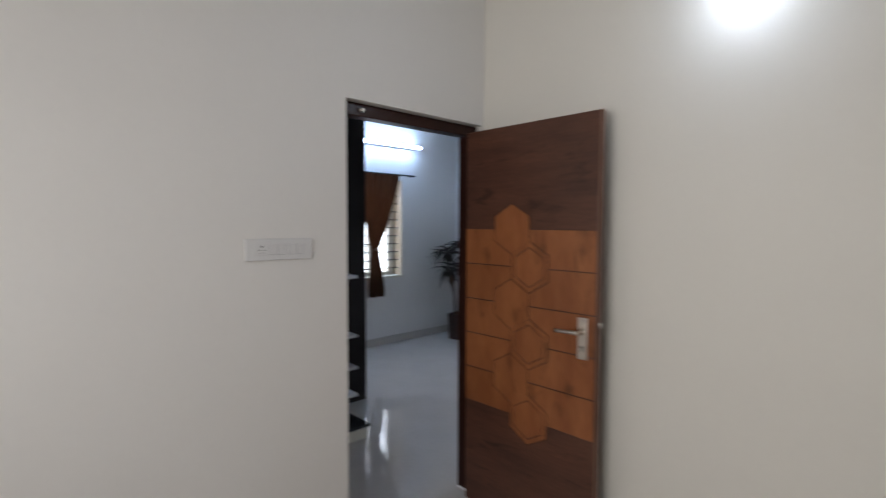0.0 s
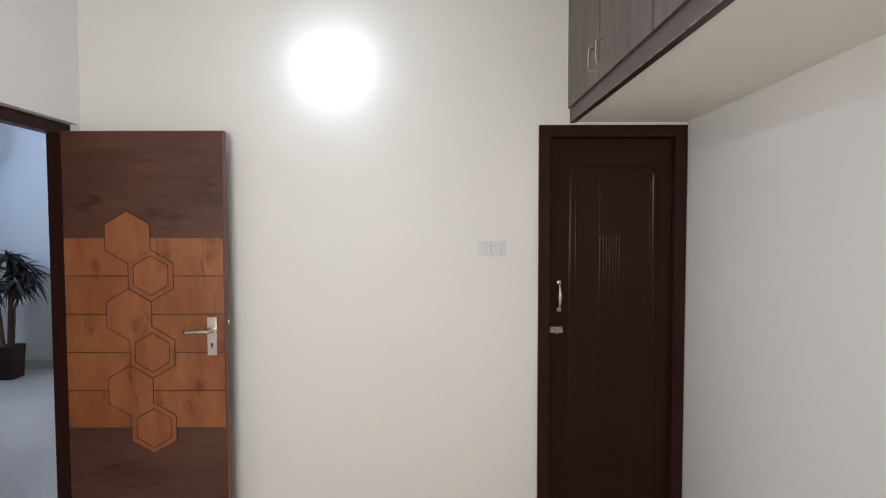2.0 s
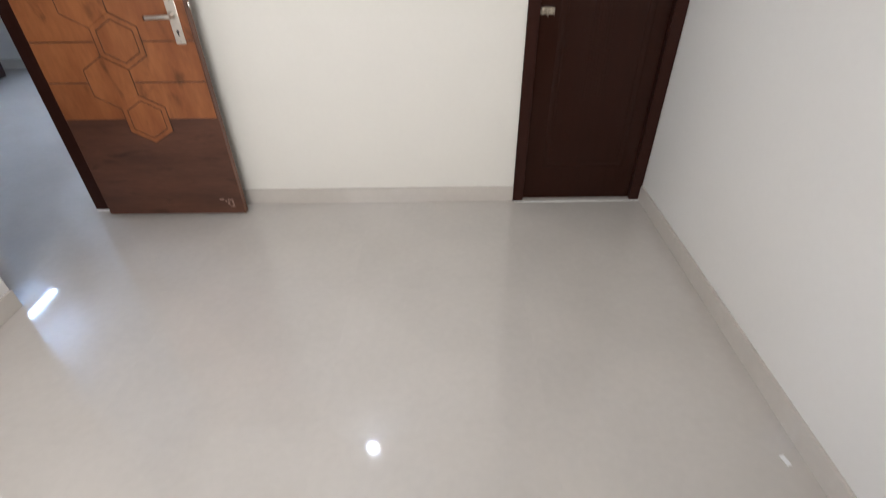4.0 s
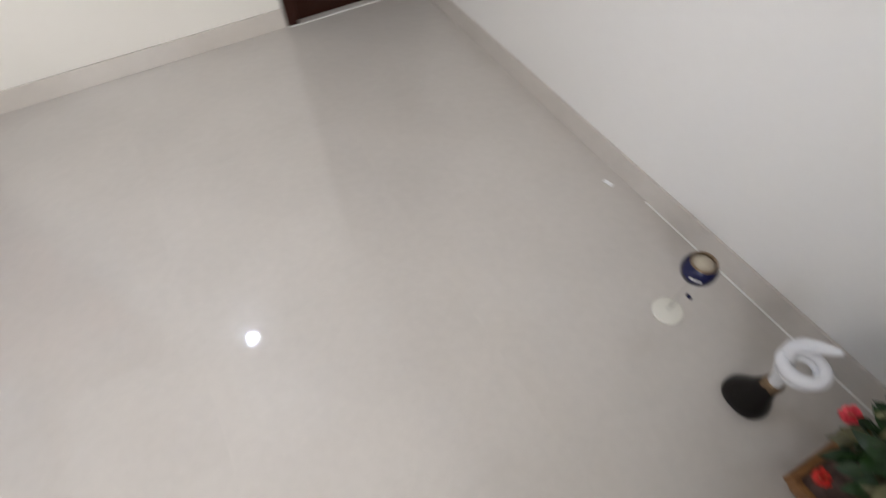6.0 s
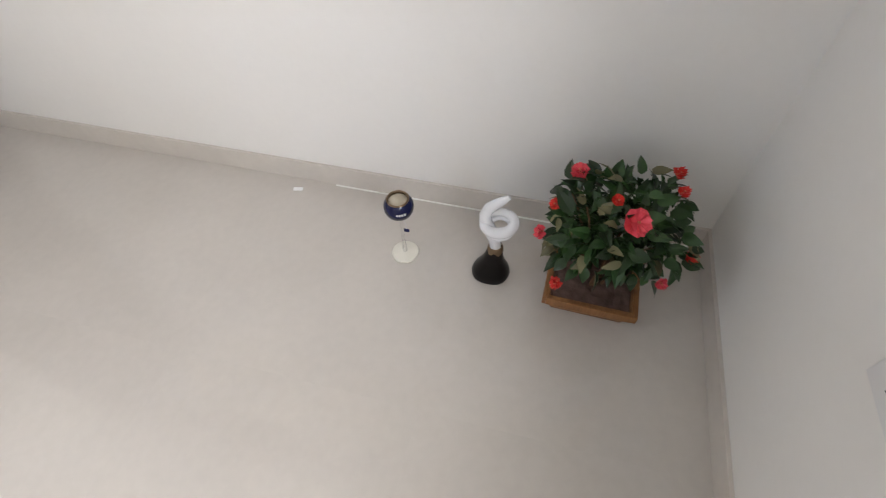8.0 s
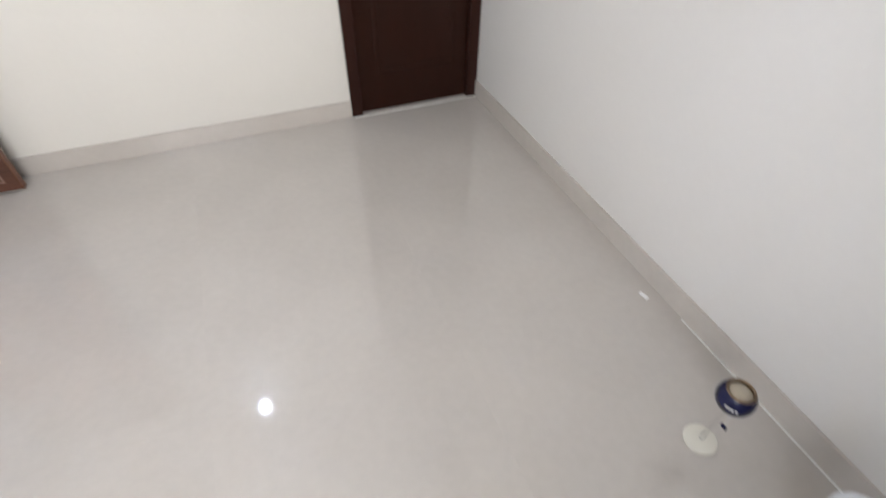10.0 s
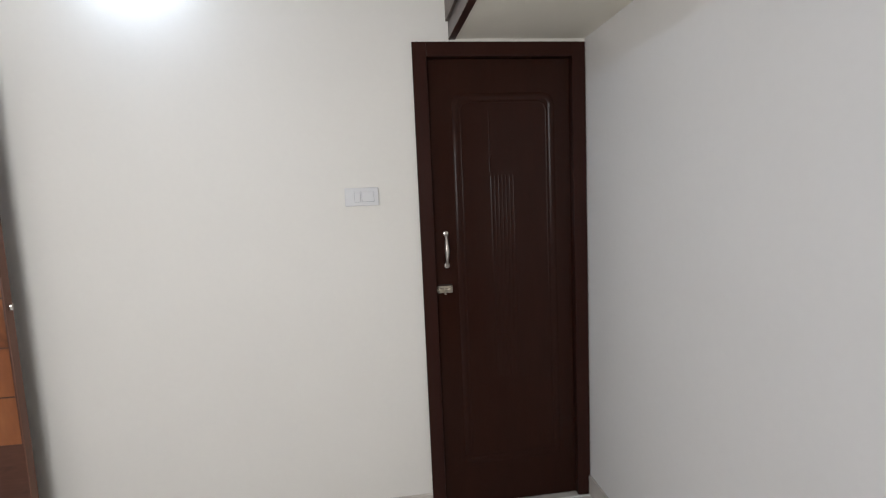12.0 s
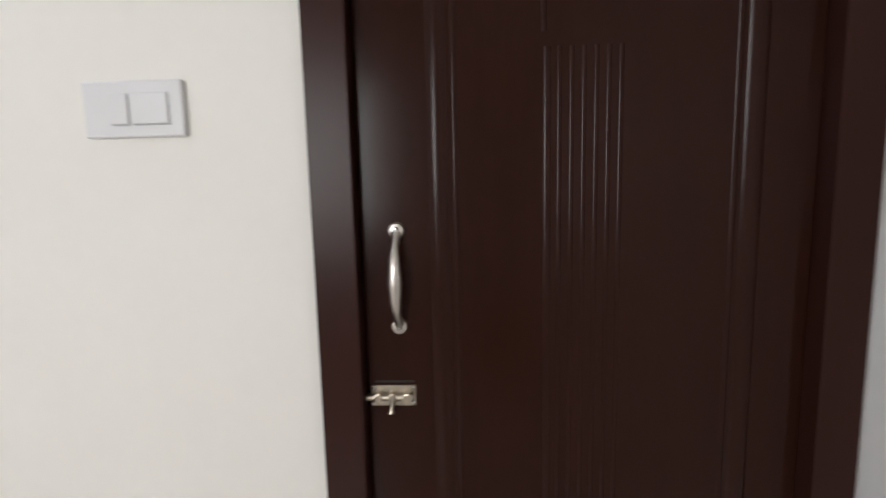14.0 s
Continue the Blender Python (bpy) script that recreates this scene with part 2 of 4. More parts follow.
def lathe(bm, profile, seg=28, m=None):
    """A turned shape from rows of (radius, height)."""
    rings = []
    for r, z in profile:
        if r < 1e-6:
            rings.append([bm.verts.new((0, 0, z))])
        else:
            rings.append([bm.verts.new((r * math.cos(2 * math.pi * i / seg), r * math.sin(2 * math.pi * i / seg), z)) for i in range(seg)])
    for a, b in zip(rings, rings[1:]):
        for i in range(seg):
            j = (i + 1) % seg
            if len(a) == 1 and len(b) > 1:
                bm.faces.new((a[0], b[j], b[i]))
            elif len(b) == 1 and len(a) > 1:
                bm.faces.new((a[i], a[j], b[0]))
            elif len(a) > 1:
                bm.faces.new((a[i], a[j], b[j], b[i]))
    if m is not None:
        bmesh.ops.transform(bm, matrix=m, verts=[v for ring in rings for v in ring])
    bmesh.ops.recalc_face_normals(bm, faces=bm.faces[:])


def tube(bm, pts, radius, seg=12, radii=None):
    """A round rod along points."""
    pts = [Vector(p) for p in pts]
    rings = []
    up = Vector((0.13, 0.97, 0.21))
    for i, p in enumerate(pts):
        d = (pts[min(i + 1, len(pts) - 1)] - pts[max(i - 1, 0)]).normalized()
        u = d.cross(up).normalized()
        v = d.cross(u)
        r = radii[i] if radii else radius
        rings.append([bm.verts.new(p + r * (math.cos(2 * math.pi * k / seg) * u + math.sin(2 * math.pi * k / seg) * v)) for k in range(seg)])
    for a, b in zip(rings, rings[1:]):
        for k in range(seg):
            bm.faces.new((a[k], a[(k + 1) % seg], b[(k + 1) % seg], b[k]))
    bm.faces.new(rings[0][::-1])
    bm.faces.new(rings[-1])
    bmesh.ops.recalc_face_normals(bm, faces=bm.faces[:])


def mesh_of(name, bm, material, smooth=True):
    me = bpy.data.meshes.new(name)
    bm.to_mesh(me)
    bm.free()
    me.materials.append(material)
    if smooth:
        me.polygons.foreach_set("use_smooth", [True] * len(me.polygons))
        me.set_sharp_from_angle(angle=radians(35))
        for p in me.polygons:
            if max(abs(c) for c in p.normal) > 0.99999:
                p.use_smooth = False
    return me


def part(name, bm, material, parent=None, label="", smooth=True):
    """Links a bmesh as one mesh object, under a thing or a part."""
    ob = new(name, mesh_of(name, bm, material, smooth))
    ob.parent = parent
    return tagged(ob, label)


def boxpart(name, dims, material, parent=None, label="", bevel=0.0, seg=2):
    bm = bmesh.new()
    box(bm, *dims, bevel, seg)
    return part(name, bm, material, parent, label)


def thing(name, m, label, category, group=""):
    ob = new(name)
    ob.empty_display_size = 0.1
    ob.matrix_world = m
    return tagged(ob, label, category, group)


def setting(name, boxes, material, label, category, bevel=0.0):
    bm = bmesh.new()
    for b in boxes:
        box(bm, *b, bevel)
    return tagged(part(name, bm, material), label, category, kind="structure")


# ---------------------------------------------------------------- the rooms
RX, BY, CZ = 3.122, -3.225, 2.95      # bedroom: right wall, back wall, ceiling
HX, HY, HS = -3.19, 3.00, -3.24      # hall: window wall, north wall, south wall
T = 0.12

setting("wall_far", [(0, 2.358, 0, T, 0, CZ), (3.117, RX + T, 0, T, 0, CZ), (2.358, 3.117, 0, T, 2.10, CZ)], FAR_PAINT,
        "plain cream painted wall with a wall lamp", "wall")
setting("wall_left", [(-T, 0, BY - T, -0.905, 0, CZ), (-T, 0, -0.905, -0.008, 2.107, CZ), (-T, 0, -0.008, HY + T, 0, CZ)], PAINT,
        "plain cream painted wall with an open doorway", "wall")
setting("wall_right", [(RX, RX + T, BY - T, 0, 0, CZ)], PAINT, "plain pale cream painted wall under a loft", "wall")
setting("wall_back", [(0, 0.55, BY - T, BY, 0, CZ), (1.85, RX, BY - T, BY, 0, CZ), (0.55, 1.85, BY - T, BY, 0, 1.0), (0.55, 1.85, BY - T, BY, 2.2, CZ)], PAINT,
        "plain cream painted wall with a window", "wall")
WY0, WY1, WZ0, WZ1 = 0.78, 1.978, 0.876, 2.125
setting("wall_hall_window", [(HX - 0.23, HX, HS - T, WY0, 0, CZ), (HX - 0.23, HX, WY1, HY + T, 0, CZ), (HX - 0.23, HX, WY0, WY1, 0, WZ0), (HX - 0.23, HX, WY0, WY1, WZ1, CZ)],
        PAINT, "pale painted hall wall with a barred window", "wall")
setting("wall_hall_north", [(HX, -T, HY, HY + T, 0, CZ)], PAINT, "pale painted hall wall behind a potted palm", "wall")
setting("wall_hall_south", [(HX, -T, HS - T, HS, 0, CZ)], PAINT, "pale painted hall end wall", "wall")
# unseen walls added to keep outside light from leaking round the dark door
setting("wall_light_block", [(0, RX + T, 1.5, 1.5 + T, 0, CZ), (RX, RX + T, T, 1.5, 0, CZ)], PAINT, "unseen wall added to block light behind the dark door", "wall")
setting("ceiling", [(HX - 0.23, RX + T, BY - T, HY + T, CZ, CZ + 0.12)], CEIL, "plain white painted ceiling", "ceiling")
floor = setting("floor", [(HX - 0.23, RX + T, BY - T, HY + T, -0.12, -0.00006)], GROUT, "glossy beige vitrified tile floor", "floor")

SH, ST = 0.095, 0.012
setting("baseboard_far", [(0, 2.358, -ST, 0, 0, SH)], SKIRT, "beige tile skirting along the wall", "skirting", 0.0015)
setting("baseboard_right", [(RX - ST, RX, BY, -ST, 0, SH)], SKIRT, "beige tile skirting along the wall", "skirting", 0.0015)
setting("baseboard_back", [(0, RX - ST, BY, BY + ST, 0, SH)], SKIRT, "beige tile skirting along the wall", "skirting", 0.0015)
setting("baseboard_left", [(0, ST, BY + ST, -0.905, 0, SH)], SKIRT, "beige tile skirting along the wall", "skirting", 0.0015)
setting("baseboard_hall_window", [(HX, HX + ST, HS, HY, 0, SH)], SKIRT, "grey beige tile skirting in the hall", "skirting", 0.0015)
setting("baseboard_hall_north", [(HX + ST, -T, HY - ST, HY, 0, SH)], SKIRT, "grey beige tile skirting in the hall", "skirting", 0.0015)
setting("baseboard_hall_east", [(-T - ST, -T, T, HY - ST, 0, SH)], SKIRT, "grey beige tile skirting in the hall", "skirting", 0.0015)
setting("trim_grout", [(RX - ST - 0.007, RX - ST, BY + ST, -1.83, -0.001, 0.002)], WHITE_STRIP, "white grout line along the skirting", "grout line")

# ---------------------------------------------------------------- bedroom doorway: frame and open leaf
door_1 = thing("door_1", pose(0, 0, 0), "open wooden room door with teak hexagon inlay and walnut ends", "door")
door_1["kind"] = "structure"
bm = bmesh.new()
box(bm, -0.118, -0.045, -0.080, -0.010, 0.012, 2.105, 0.004)
box(bm, -0.118, -0.045, -0.904, -0.872, 0.012, 2.105, 0.004)
box(bm, -0.118, -0.045, -0.872, -0.080, 2.047, 2.105, 0.004)
part("door_frame", bm, FRAME, door_1, "dark brown painted frame")
boxpart("jamb_foot", (-0.116, -0.047, -0.078, -0.012, 0, 0.012), PAPER, door_1, "white cement foot of the frame")

LX0, LX1, LZ0, LZ1, LY = 0.002, 0.790, 0.014, 2.050, -0.140
leaf = boxpart("leaf", (LX0, LX1, LY, LY + 0.034, LZ0, LZ1), WALNUT, door_1, "dark walnut laminate leaf", 0.005)
boxpart("lipping", (LX1, LX1 + 0.004, LY - 0.001, LY + 0.035, LZ0, LZ1), EDGE, leaf, "red-brown edge band")
bands = [0.583, 0.772, 0.962, 1.151, 1.341, 1.530]
G = 0.0028
C0, C1 = 0.318, 0.429
HR = 0.128
centres = [(C0, 1.531), (C1, 1.343), (C0, 1.150), (C1, 0.962), (C0, 0.770), (C1, 0.583)]
for z0, z1 in zip(bands, bands[1:]):
    boxpart("panel", (LX0 + 0.003, C0, LY - 0.0025, LY, z0 + G, z1 - G), TEAK, leaf, "", 0.0008, 1)
    boxpart("panel", (C1, LX1 - 0.004, LY - 0.0025, LY, z0 + G, z1 - G), TEAK, leaf, "", 0.0008, 1)


def hexagon(cx, cz, r):
    return [(cx + r * math.sin(math.pi * k / 3), cz + r * math.cos(math.pi * k / 3)) for k in range(6)]


for k, (cx, cz) in enumerate(centres):
    bm = bmesh.new()
    prism(bm, hexagon(cx, cz, HR + 0.0025), LY - 0.0030, LY)
    part("hexagon_groove", bm, GROOVE, leaf, "", False)
    if k % 2:
        bm = bmesh.new()
        o, n = hexagon(cx, cz, HR - 0.0025), hexagon(cx, cz, HR - 0.0275)
        for i in range(6):
            j = (i + 1) % 6
            prism(bm, [o[i], o[j], n[j], n[i]], LY - 0.0042, LY - 0.0028)
        part("hexagon_ring", bm, TEAK, leaf, "", False)
        bm = bmesh.new()
        prism(bm, hexagon(cx, cz, HR - 0.0325), LY - 0.0046, LY - 0.0028, 0.0008)
    else:
        bm = bmesh.new()
        prism(bm, hexagon(cx, cz, HR - 0.0025), LY - 0.0042, LY - 0.0028, 0.0008)
    part("hexagon", bm, TEAK, leaf, "", False)

# lever lock on the open leaf
plate = boxpart("lock_plate", (0.702, 0.748, LY - 0.0055, LY - 0.002, 0.948, 1.137), STEEL, door_1, "brushed nickel lock plate", 0.0015)
bm = bmesh.new()
lathe(bm, [(0, 0), (0.015, 0), (0.015, 0.006), (0.010, 0.010), (0.0085, 0.045), (0, 0.045)], 20, pose(0.725, LY - 0.005, 1.072, 90))
part("rose", bm, STEEL, plate)
bm = bmesh.new()
tube(bm, [(0.731, LY - 0.046, 1.072), (0.70, LY - 0.048, 1.073), (0.66, LY - 0.046, 1.071), (0.615, LY - 0.044, 1.069)], 0.009, 12, [0.011, 0.010, 0.0085, 0.0095])
part("lever", bm, STEEL, plate, "brushed nickel lever handle")
bm = bmesh.new()
tube(bm, [(0.616, LY - 0.044, 1.069), (0.609, LY - 0.044, 1.0687)], 0.0097, 12)
part("lever_tip", bm, GROOVE, plate, "dark brown lever tip")
bm = bmesh.new()
lathe(bm, [(0, 0), (0.0065, 0), (0.0065, 0.0012), (0, 0.0012)], 14, pose(0.725, LY - 0.0055, 1.003, 90))
box(bm, 0.7222, 0.7278, LY - 0.0068, LY - 0.0055, 0.984, 1.002)
part("keyhole", bm, BLACK, plate, "black keyhole")
bm = bmesh.new()
for z in (0.957, 1.128):
    lathe(bm, [(0, 0), (0.004, 0), (0.003, 0.0014), (0, 0.0016)], 12, pose(0.725, LY - 0.0055, z, 90))
part("screw", bm, CHROME, plate)
boxpart("latch", (LX1 + 0.003, LX1 + 0.014, LY + 0.010, LY + 0.024, 1.10, 1.122), CHROME, door_1, "chrome latch bolt", 0.002)
bm = bmesh.new()
for x0, x1, z0, z1 in ((0.665, 0.690, 0.102, 0.112), (0.694, 0.704, 0.088, 0.101), (0.711, 0.717, 0.066, 0.112), (0.720, 0.738, 0.098, 0.108), (0.733, 0.741, 0.058, 0.100), (0.719, 0.734, 0.058, 0.066), (0.706, 0.711, 0.075, 0.086)):
    box(bm, x0, x1, LY - 0.0006, LY + 0.0005, z0, z1)
part("scuff_mark", bm, SCUFF, leaf, "pale scraped sticker marks", False)
bm = bmesh.new()
lathe(bm, [(0, 0), (0.011, 0), (0.011, 0.008), (0.008, 0.018), (0, 0.018)], 16, pose(-0.045, -0.80, 2.074, 0, 90, 0))
part("magnet_stopper", bm, BRONZE, door_1, "small steel catch on the frame head")

# ---------------------------------------------------------------- closed dark door in the far wall
door_2 = thing("door_2", pose(0, 0, 0), "closed dark brown moulded door with steel pull and bolt", "door")
door_2["kind"] = "structure"
DX0, DX1, DZ = 2.358, 3.117, 2.10
bm = bmesh.new()
FW = 0.060
box(bm, DX0, DX0 + FW, -0.016, 0.10, 0.003, DZ, 0.0015)
box(bm, DX1 - FW, DX1, -0.016, 0.10, 0.003, DZ, 0.0015)
box(bm, DX0 + FW, DX1 - FW, -0.016, 0.10, DZ - FW, DZ, 0.0015)
part("door_frame", bm, FRAME, door_2, "dark brown painted frame")
bm = bmesh.new()
box(bm, DX0 + 0.004, DX0 + FW - 0.004, -0.006, 0.09, 0, 0.003)
box(bm, DX1 - FW + 0.004, DX1 - 0.004, -0.006, 0.09, 0, 0.003)
part("jamb_foot", bm, PAPER, door_2, "white cement under the frame")
# thin white strip on the floor in front of the door frame
tagged(boxpart("trim_door_foot", (DX0 + 0.01, DX1, -0.028, -0.018, 0, 0.003), WHITE_STRIP), "thin white strip along the foot of the dark door", "grout line", kind="structure")
PX0, PX1, PY = DX0 + FW + 0.0012, DX1 - FW - 0.0012, 0.016
dleaf = boxpart("leaf", (PX0, PX1, PY, PY + 0.032, 0.004, DZ - FW - 0.003), BROWN, door_2, "glossy dark brown moulded leaf", 0.0025)


def bead(bm, pts, width, height, closed=True, seg=6):
    """A softly rounded moulding on the leaf along an outline in x and z."""
    n = len(pts)
    rings = []
    for i in range(n):
        p = Vector((pts[i][0], 0, pts[i][1]))
        a = Vector((pts[i - 1][0], 0, pts[i - 1][1])) if (closed or i) else p
        b = Vector((pts[(i + 1) % n][0], 0, pts[(i + 1) % n][1])) if (closed or i < n - 1) else p
        d0, d1 = (p - a), (b - p)
        d0 = d0.normalized() if d0.length else d1.normalized()
        d1 = d1.normalized() if d1.length else d0
        t = (d0 + d1).normalized()
        side = Vector((-t.z, 0, t.x)) / max(0.35, t.dot(d1))
        rings.append([bm.verts.new(p + side * (width / 2) * (1 - 2 * k / seg) + Vector((0, PY - height * (1 - (1 - 2 * k / seg) ** 2), 0))) for k in range(seg + 1)])
    for i in range(n if closed else n - 1):
        a, b = rings[i], rings[(i + 1) % n]
        for k in range(seg):
            bm.faces.new((a[k], a[k + 1], b[k + 1], b[k]))
    bmesh.ops.recalc_face_normals(bm, faces=bm.faces[:])
    for f in bm.faces:
        if f.normal.y > 0.2:
            f.normal_flip()


def framed(x0, x1, z0, z1):
    """A rectangle with rounded top corners."""
    c = 0.035
    return [(x0, z0), (x1, z0), (x1, z1 - c), (x1 - 0.3 * c, z1 - 0.3 * c), (x1 - c, z1), (x0 + c, z1), (x0 + 0.3 * c, z1 - 0.3 * c), (x0, z1 - c)]


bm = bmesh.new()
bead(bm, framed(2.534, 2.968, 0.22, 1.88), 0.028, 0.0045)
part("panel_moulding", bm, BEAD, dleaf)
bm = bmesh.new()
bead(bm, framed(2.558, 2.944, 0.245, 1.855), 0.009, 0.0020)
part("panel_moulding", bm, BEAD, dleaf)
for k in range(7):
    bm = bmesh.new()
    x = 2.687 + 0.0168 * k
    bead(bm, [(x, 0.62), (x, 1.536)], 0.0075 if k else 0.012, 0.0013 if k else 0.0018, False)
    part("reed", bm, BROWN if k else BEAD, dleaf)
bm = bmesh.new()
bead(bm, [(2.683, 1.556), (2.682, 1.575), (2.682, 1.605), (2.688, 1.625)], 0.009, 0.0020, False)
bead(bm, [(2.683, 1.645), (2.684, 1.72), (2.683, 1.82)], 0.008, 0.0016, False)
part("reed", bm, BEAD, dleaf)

bm = bmesh.new()
for z in (1.2892, 1.1478):
    lathe(bm, [(0, 0), (0.0125, 0), (0.0125, 0.003), (0.0105, 0.007), (0.006, 0.0085), (0, 0.009)], 20, pose(2.472, PY, z, 90))
tube(bm, [(2.472, PY - 0.005, 1.2847), (2.472, PY - 0.012, 1.2765), (2.4715, PY - 0.022, 1.2667), (2.471, PY - 0.028, 1.2487), (2.471, PY - 0.030, 1.2185),
          (2.471, PY - 0.028, 1.1884), (2.4715, PY - 0.022, 1.1704), (2.472, PY - 0.012, 1.1604), (2.472, PY - 0.005, 1.1523)], 0.006, 14,
     [0.0080, 0.0062, 0.0058, 0.0085, 0.0108, 0.0085, 0.0058, 0.0062, 0.0080])
handle = part("pull_handle", bm, STEEL, door_2, "brushed steel pull handle")
bm = bmesh.new()
for z in (1.2910, 1.1460):
    lathe(bm, [(0, 0), (0.0042, 0), (0.003, 0.0018), (0, 0.002)], 12, pose(2.472, PY - 0.0086, z, 90))
part("screw", bm, CHROME, handle)
bolt = boxpart("bolt_plate", (2.4250, 2.4930, PY - 0.002, PY, 1.0240, 1.0560), BRONZE, door_2, "tarnished steel slide bolt", 0.0008, 1)
bm = bmesh.new()
tube(bm, [(2.4190, PY - 0.008, 1.0400), (2.4890, PY - 0.008, 1.0400)], 0.0055, 14)
part("rod", bm, BRONZE, bolt)
bm = bmesh.new()
for x0, x1 in ((2.4310, 2.4430), (2.4530, 2.4640), (2.4740, 2.4880)):
    box(bm, x0, x1, PY - 0.0150, PY - 0.002, 1.0320, 1.0480, 0.003)
part("bracket", bm, BRONZE, bolt)
bm = bmesh.new()
tube(bm, [(2.4590, PY - 0.010, 1.0400), (2.4580, PY - 0.018, 1.0300), (2.4570, PY - 0.020, 1.0200)], 0.0035, 10, [0.003, 0.003, 0.0045])
part("knob", bm, BRONZE, bolt)
bm = bmesh.new()
for x in (2.4300, 2.4880):
    for z in (1.0285, 1.0515):
        lathe(bm, [(0, 0), (0.0032, 0), (0.002, 0.0014), (0, 0.0016)], 10, pose(x, PY - 0.002, z, 90))
part("screw", bm, CHROME, bolt)
# thin black strip on the leaf just above the bolt plate
bm = bmesh.new()
box(bm, 2.4310, 2.4910, PY - 0.0006, PY, 1.0600, 1.0630)
part("bolt_line", bm, BLACK, door_2, "thin black line above the bolt")

# ---------------------------------------------------------------- loft over the right side
FX, FZ0, FZ1 = 2.517, 2.112, 2.190
SKEW = 1.07                           # the loft front runs slightly out of square
LOFT_AT = pose(FX, 0, 0, 0, 0, SKEW)
for name, dims, material, label, category in (
        ("trim_loft_slab", (0.028, RX - FX, BY, 0, 2.117, 2.190), SOFFIT, "cream painted loft slab over the wall", "loft"),
        ("trim_loft_edge", (0, 0.028, BY, 0, FZ0 + 0.003, FZ1), LOFT_EDGE, "grey-brown laminate edge board of the loft", "edge strip"),
        ("trim_loft_underside", (0.001, 0.028, BY, 0, FZ0, FZ0 + 0.003), FASCIA, "dark brown underside strip of the loft edge", "edge strip"),
        # thin strip, pale in patches, along the board's lower front edge
        ("trim_loft_pale_edge", (-0.0012, 0.0008, BY, -0.001, FZ0 + 0.0006, FZ0 + 0.0036), PALE_EDGE, "patchy pale lower edge strip of the loft board", "edge strip")):
    trim = tagged(boxpart(name, dims, material), label, category, kind="structure")
    trim.matrix_world = LOFT_AT
edges = [-0.004, -0.478, -0.982, -1.510, -2.067, -2.598, -3.210]
for k, (a, b) in enumerate(zip(edges, edges[1:])):
    cab = thing("loft_cabinet", LOFT_AT @ pose(0, (a + b) / 2, FZ1), "grey-brown laminate loft cabinet with steel pull", "cabinet", "loft cabinets")
    h = (a - b) / 2
    boxpart("body", (0.009, RX - FX - 0.065, -h + 0.001, h - 0.001, 0.001, 0.74), FASCIA, cab)
    door = boxpart("door", (-0.012, 0.008, -h + 0.0024, h - 0.0024, -0.006, 0.735), LOFT, cab, "grey-brown wood-grain door", 0.001, 1)
    s = -1 if k % 2 == 0 else 1
    y = s * (h - 0.048)
    bm = bmesh.new()
    tube(bm, [(-0.011, y, 0.045), (-0.030, y, 0.045), (-0.038, y, 0.054), (-0.040, y, 0.095), (-0.038, y, 0.136), (-0.030, y, 0.145), (-0.011, y, 0.145)], 0.0045, 10)
    part("handle", bm, CHROME, door, "chrome bow handle")

# ---------------------------------------------------------------- wall lamp
lamp = thing("wall_lamp", pose(1.285, 0, 2.495), "lit white bulb in an angled white wall holder", "wall lamp")
bm = bmesh.new()
lathe(bm, [(0, 0), (0.036, 0), (0.036, 0.014), (0.030, 0.020), (0, 0.020)], 24, pose(0, 0, 0, 90))
part("wall_plate", bm, PLASTIC, lamp, "white round base")
axis = Vector((0.06, -0.90, -0.42)).normalized()
turn = Matrix.Translation((0.0, -0.014, 0.0)) @ axis.to_track_quat("Z", "Y").to_matrix().to_4x4()
bm = bmesh.new()
lathe(bm, [(0, 0), (0.022, 0), (0.024, 0.008), (0.020, 0.034), (0.0165, 0.040), (0, 0.040)], 20, turn)
part("holder", bm, PLASTIC, lamp, "white bulb holder")
bm = bmesh.new()
lathe(bm, [(0, 0.040), (0.014, 0.040), (0.017, 0.052), (0.021, 0.070), (0.0240, 0.084), (0.0242, 0.0985), (0.022, 0.0985), (0, 0.0985)], 20, turn)
part("collar", bm, PLASTIC, lamp)
bm = bmesh.new()
lathe(bm, [(0, 0.0990), (0.0240, 0.0990), (0.0252, 0.1005), (0.0245, 0.103), (0.0200, 0.1065), (0.0110, 0.1090), (0, 0.1100)], 18, turn)
part("bulb", bm, BULB_GLOW, lamp, "glowing white bulb")


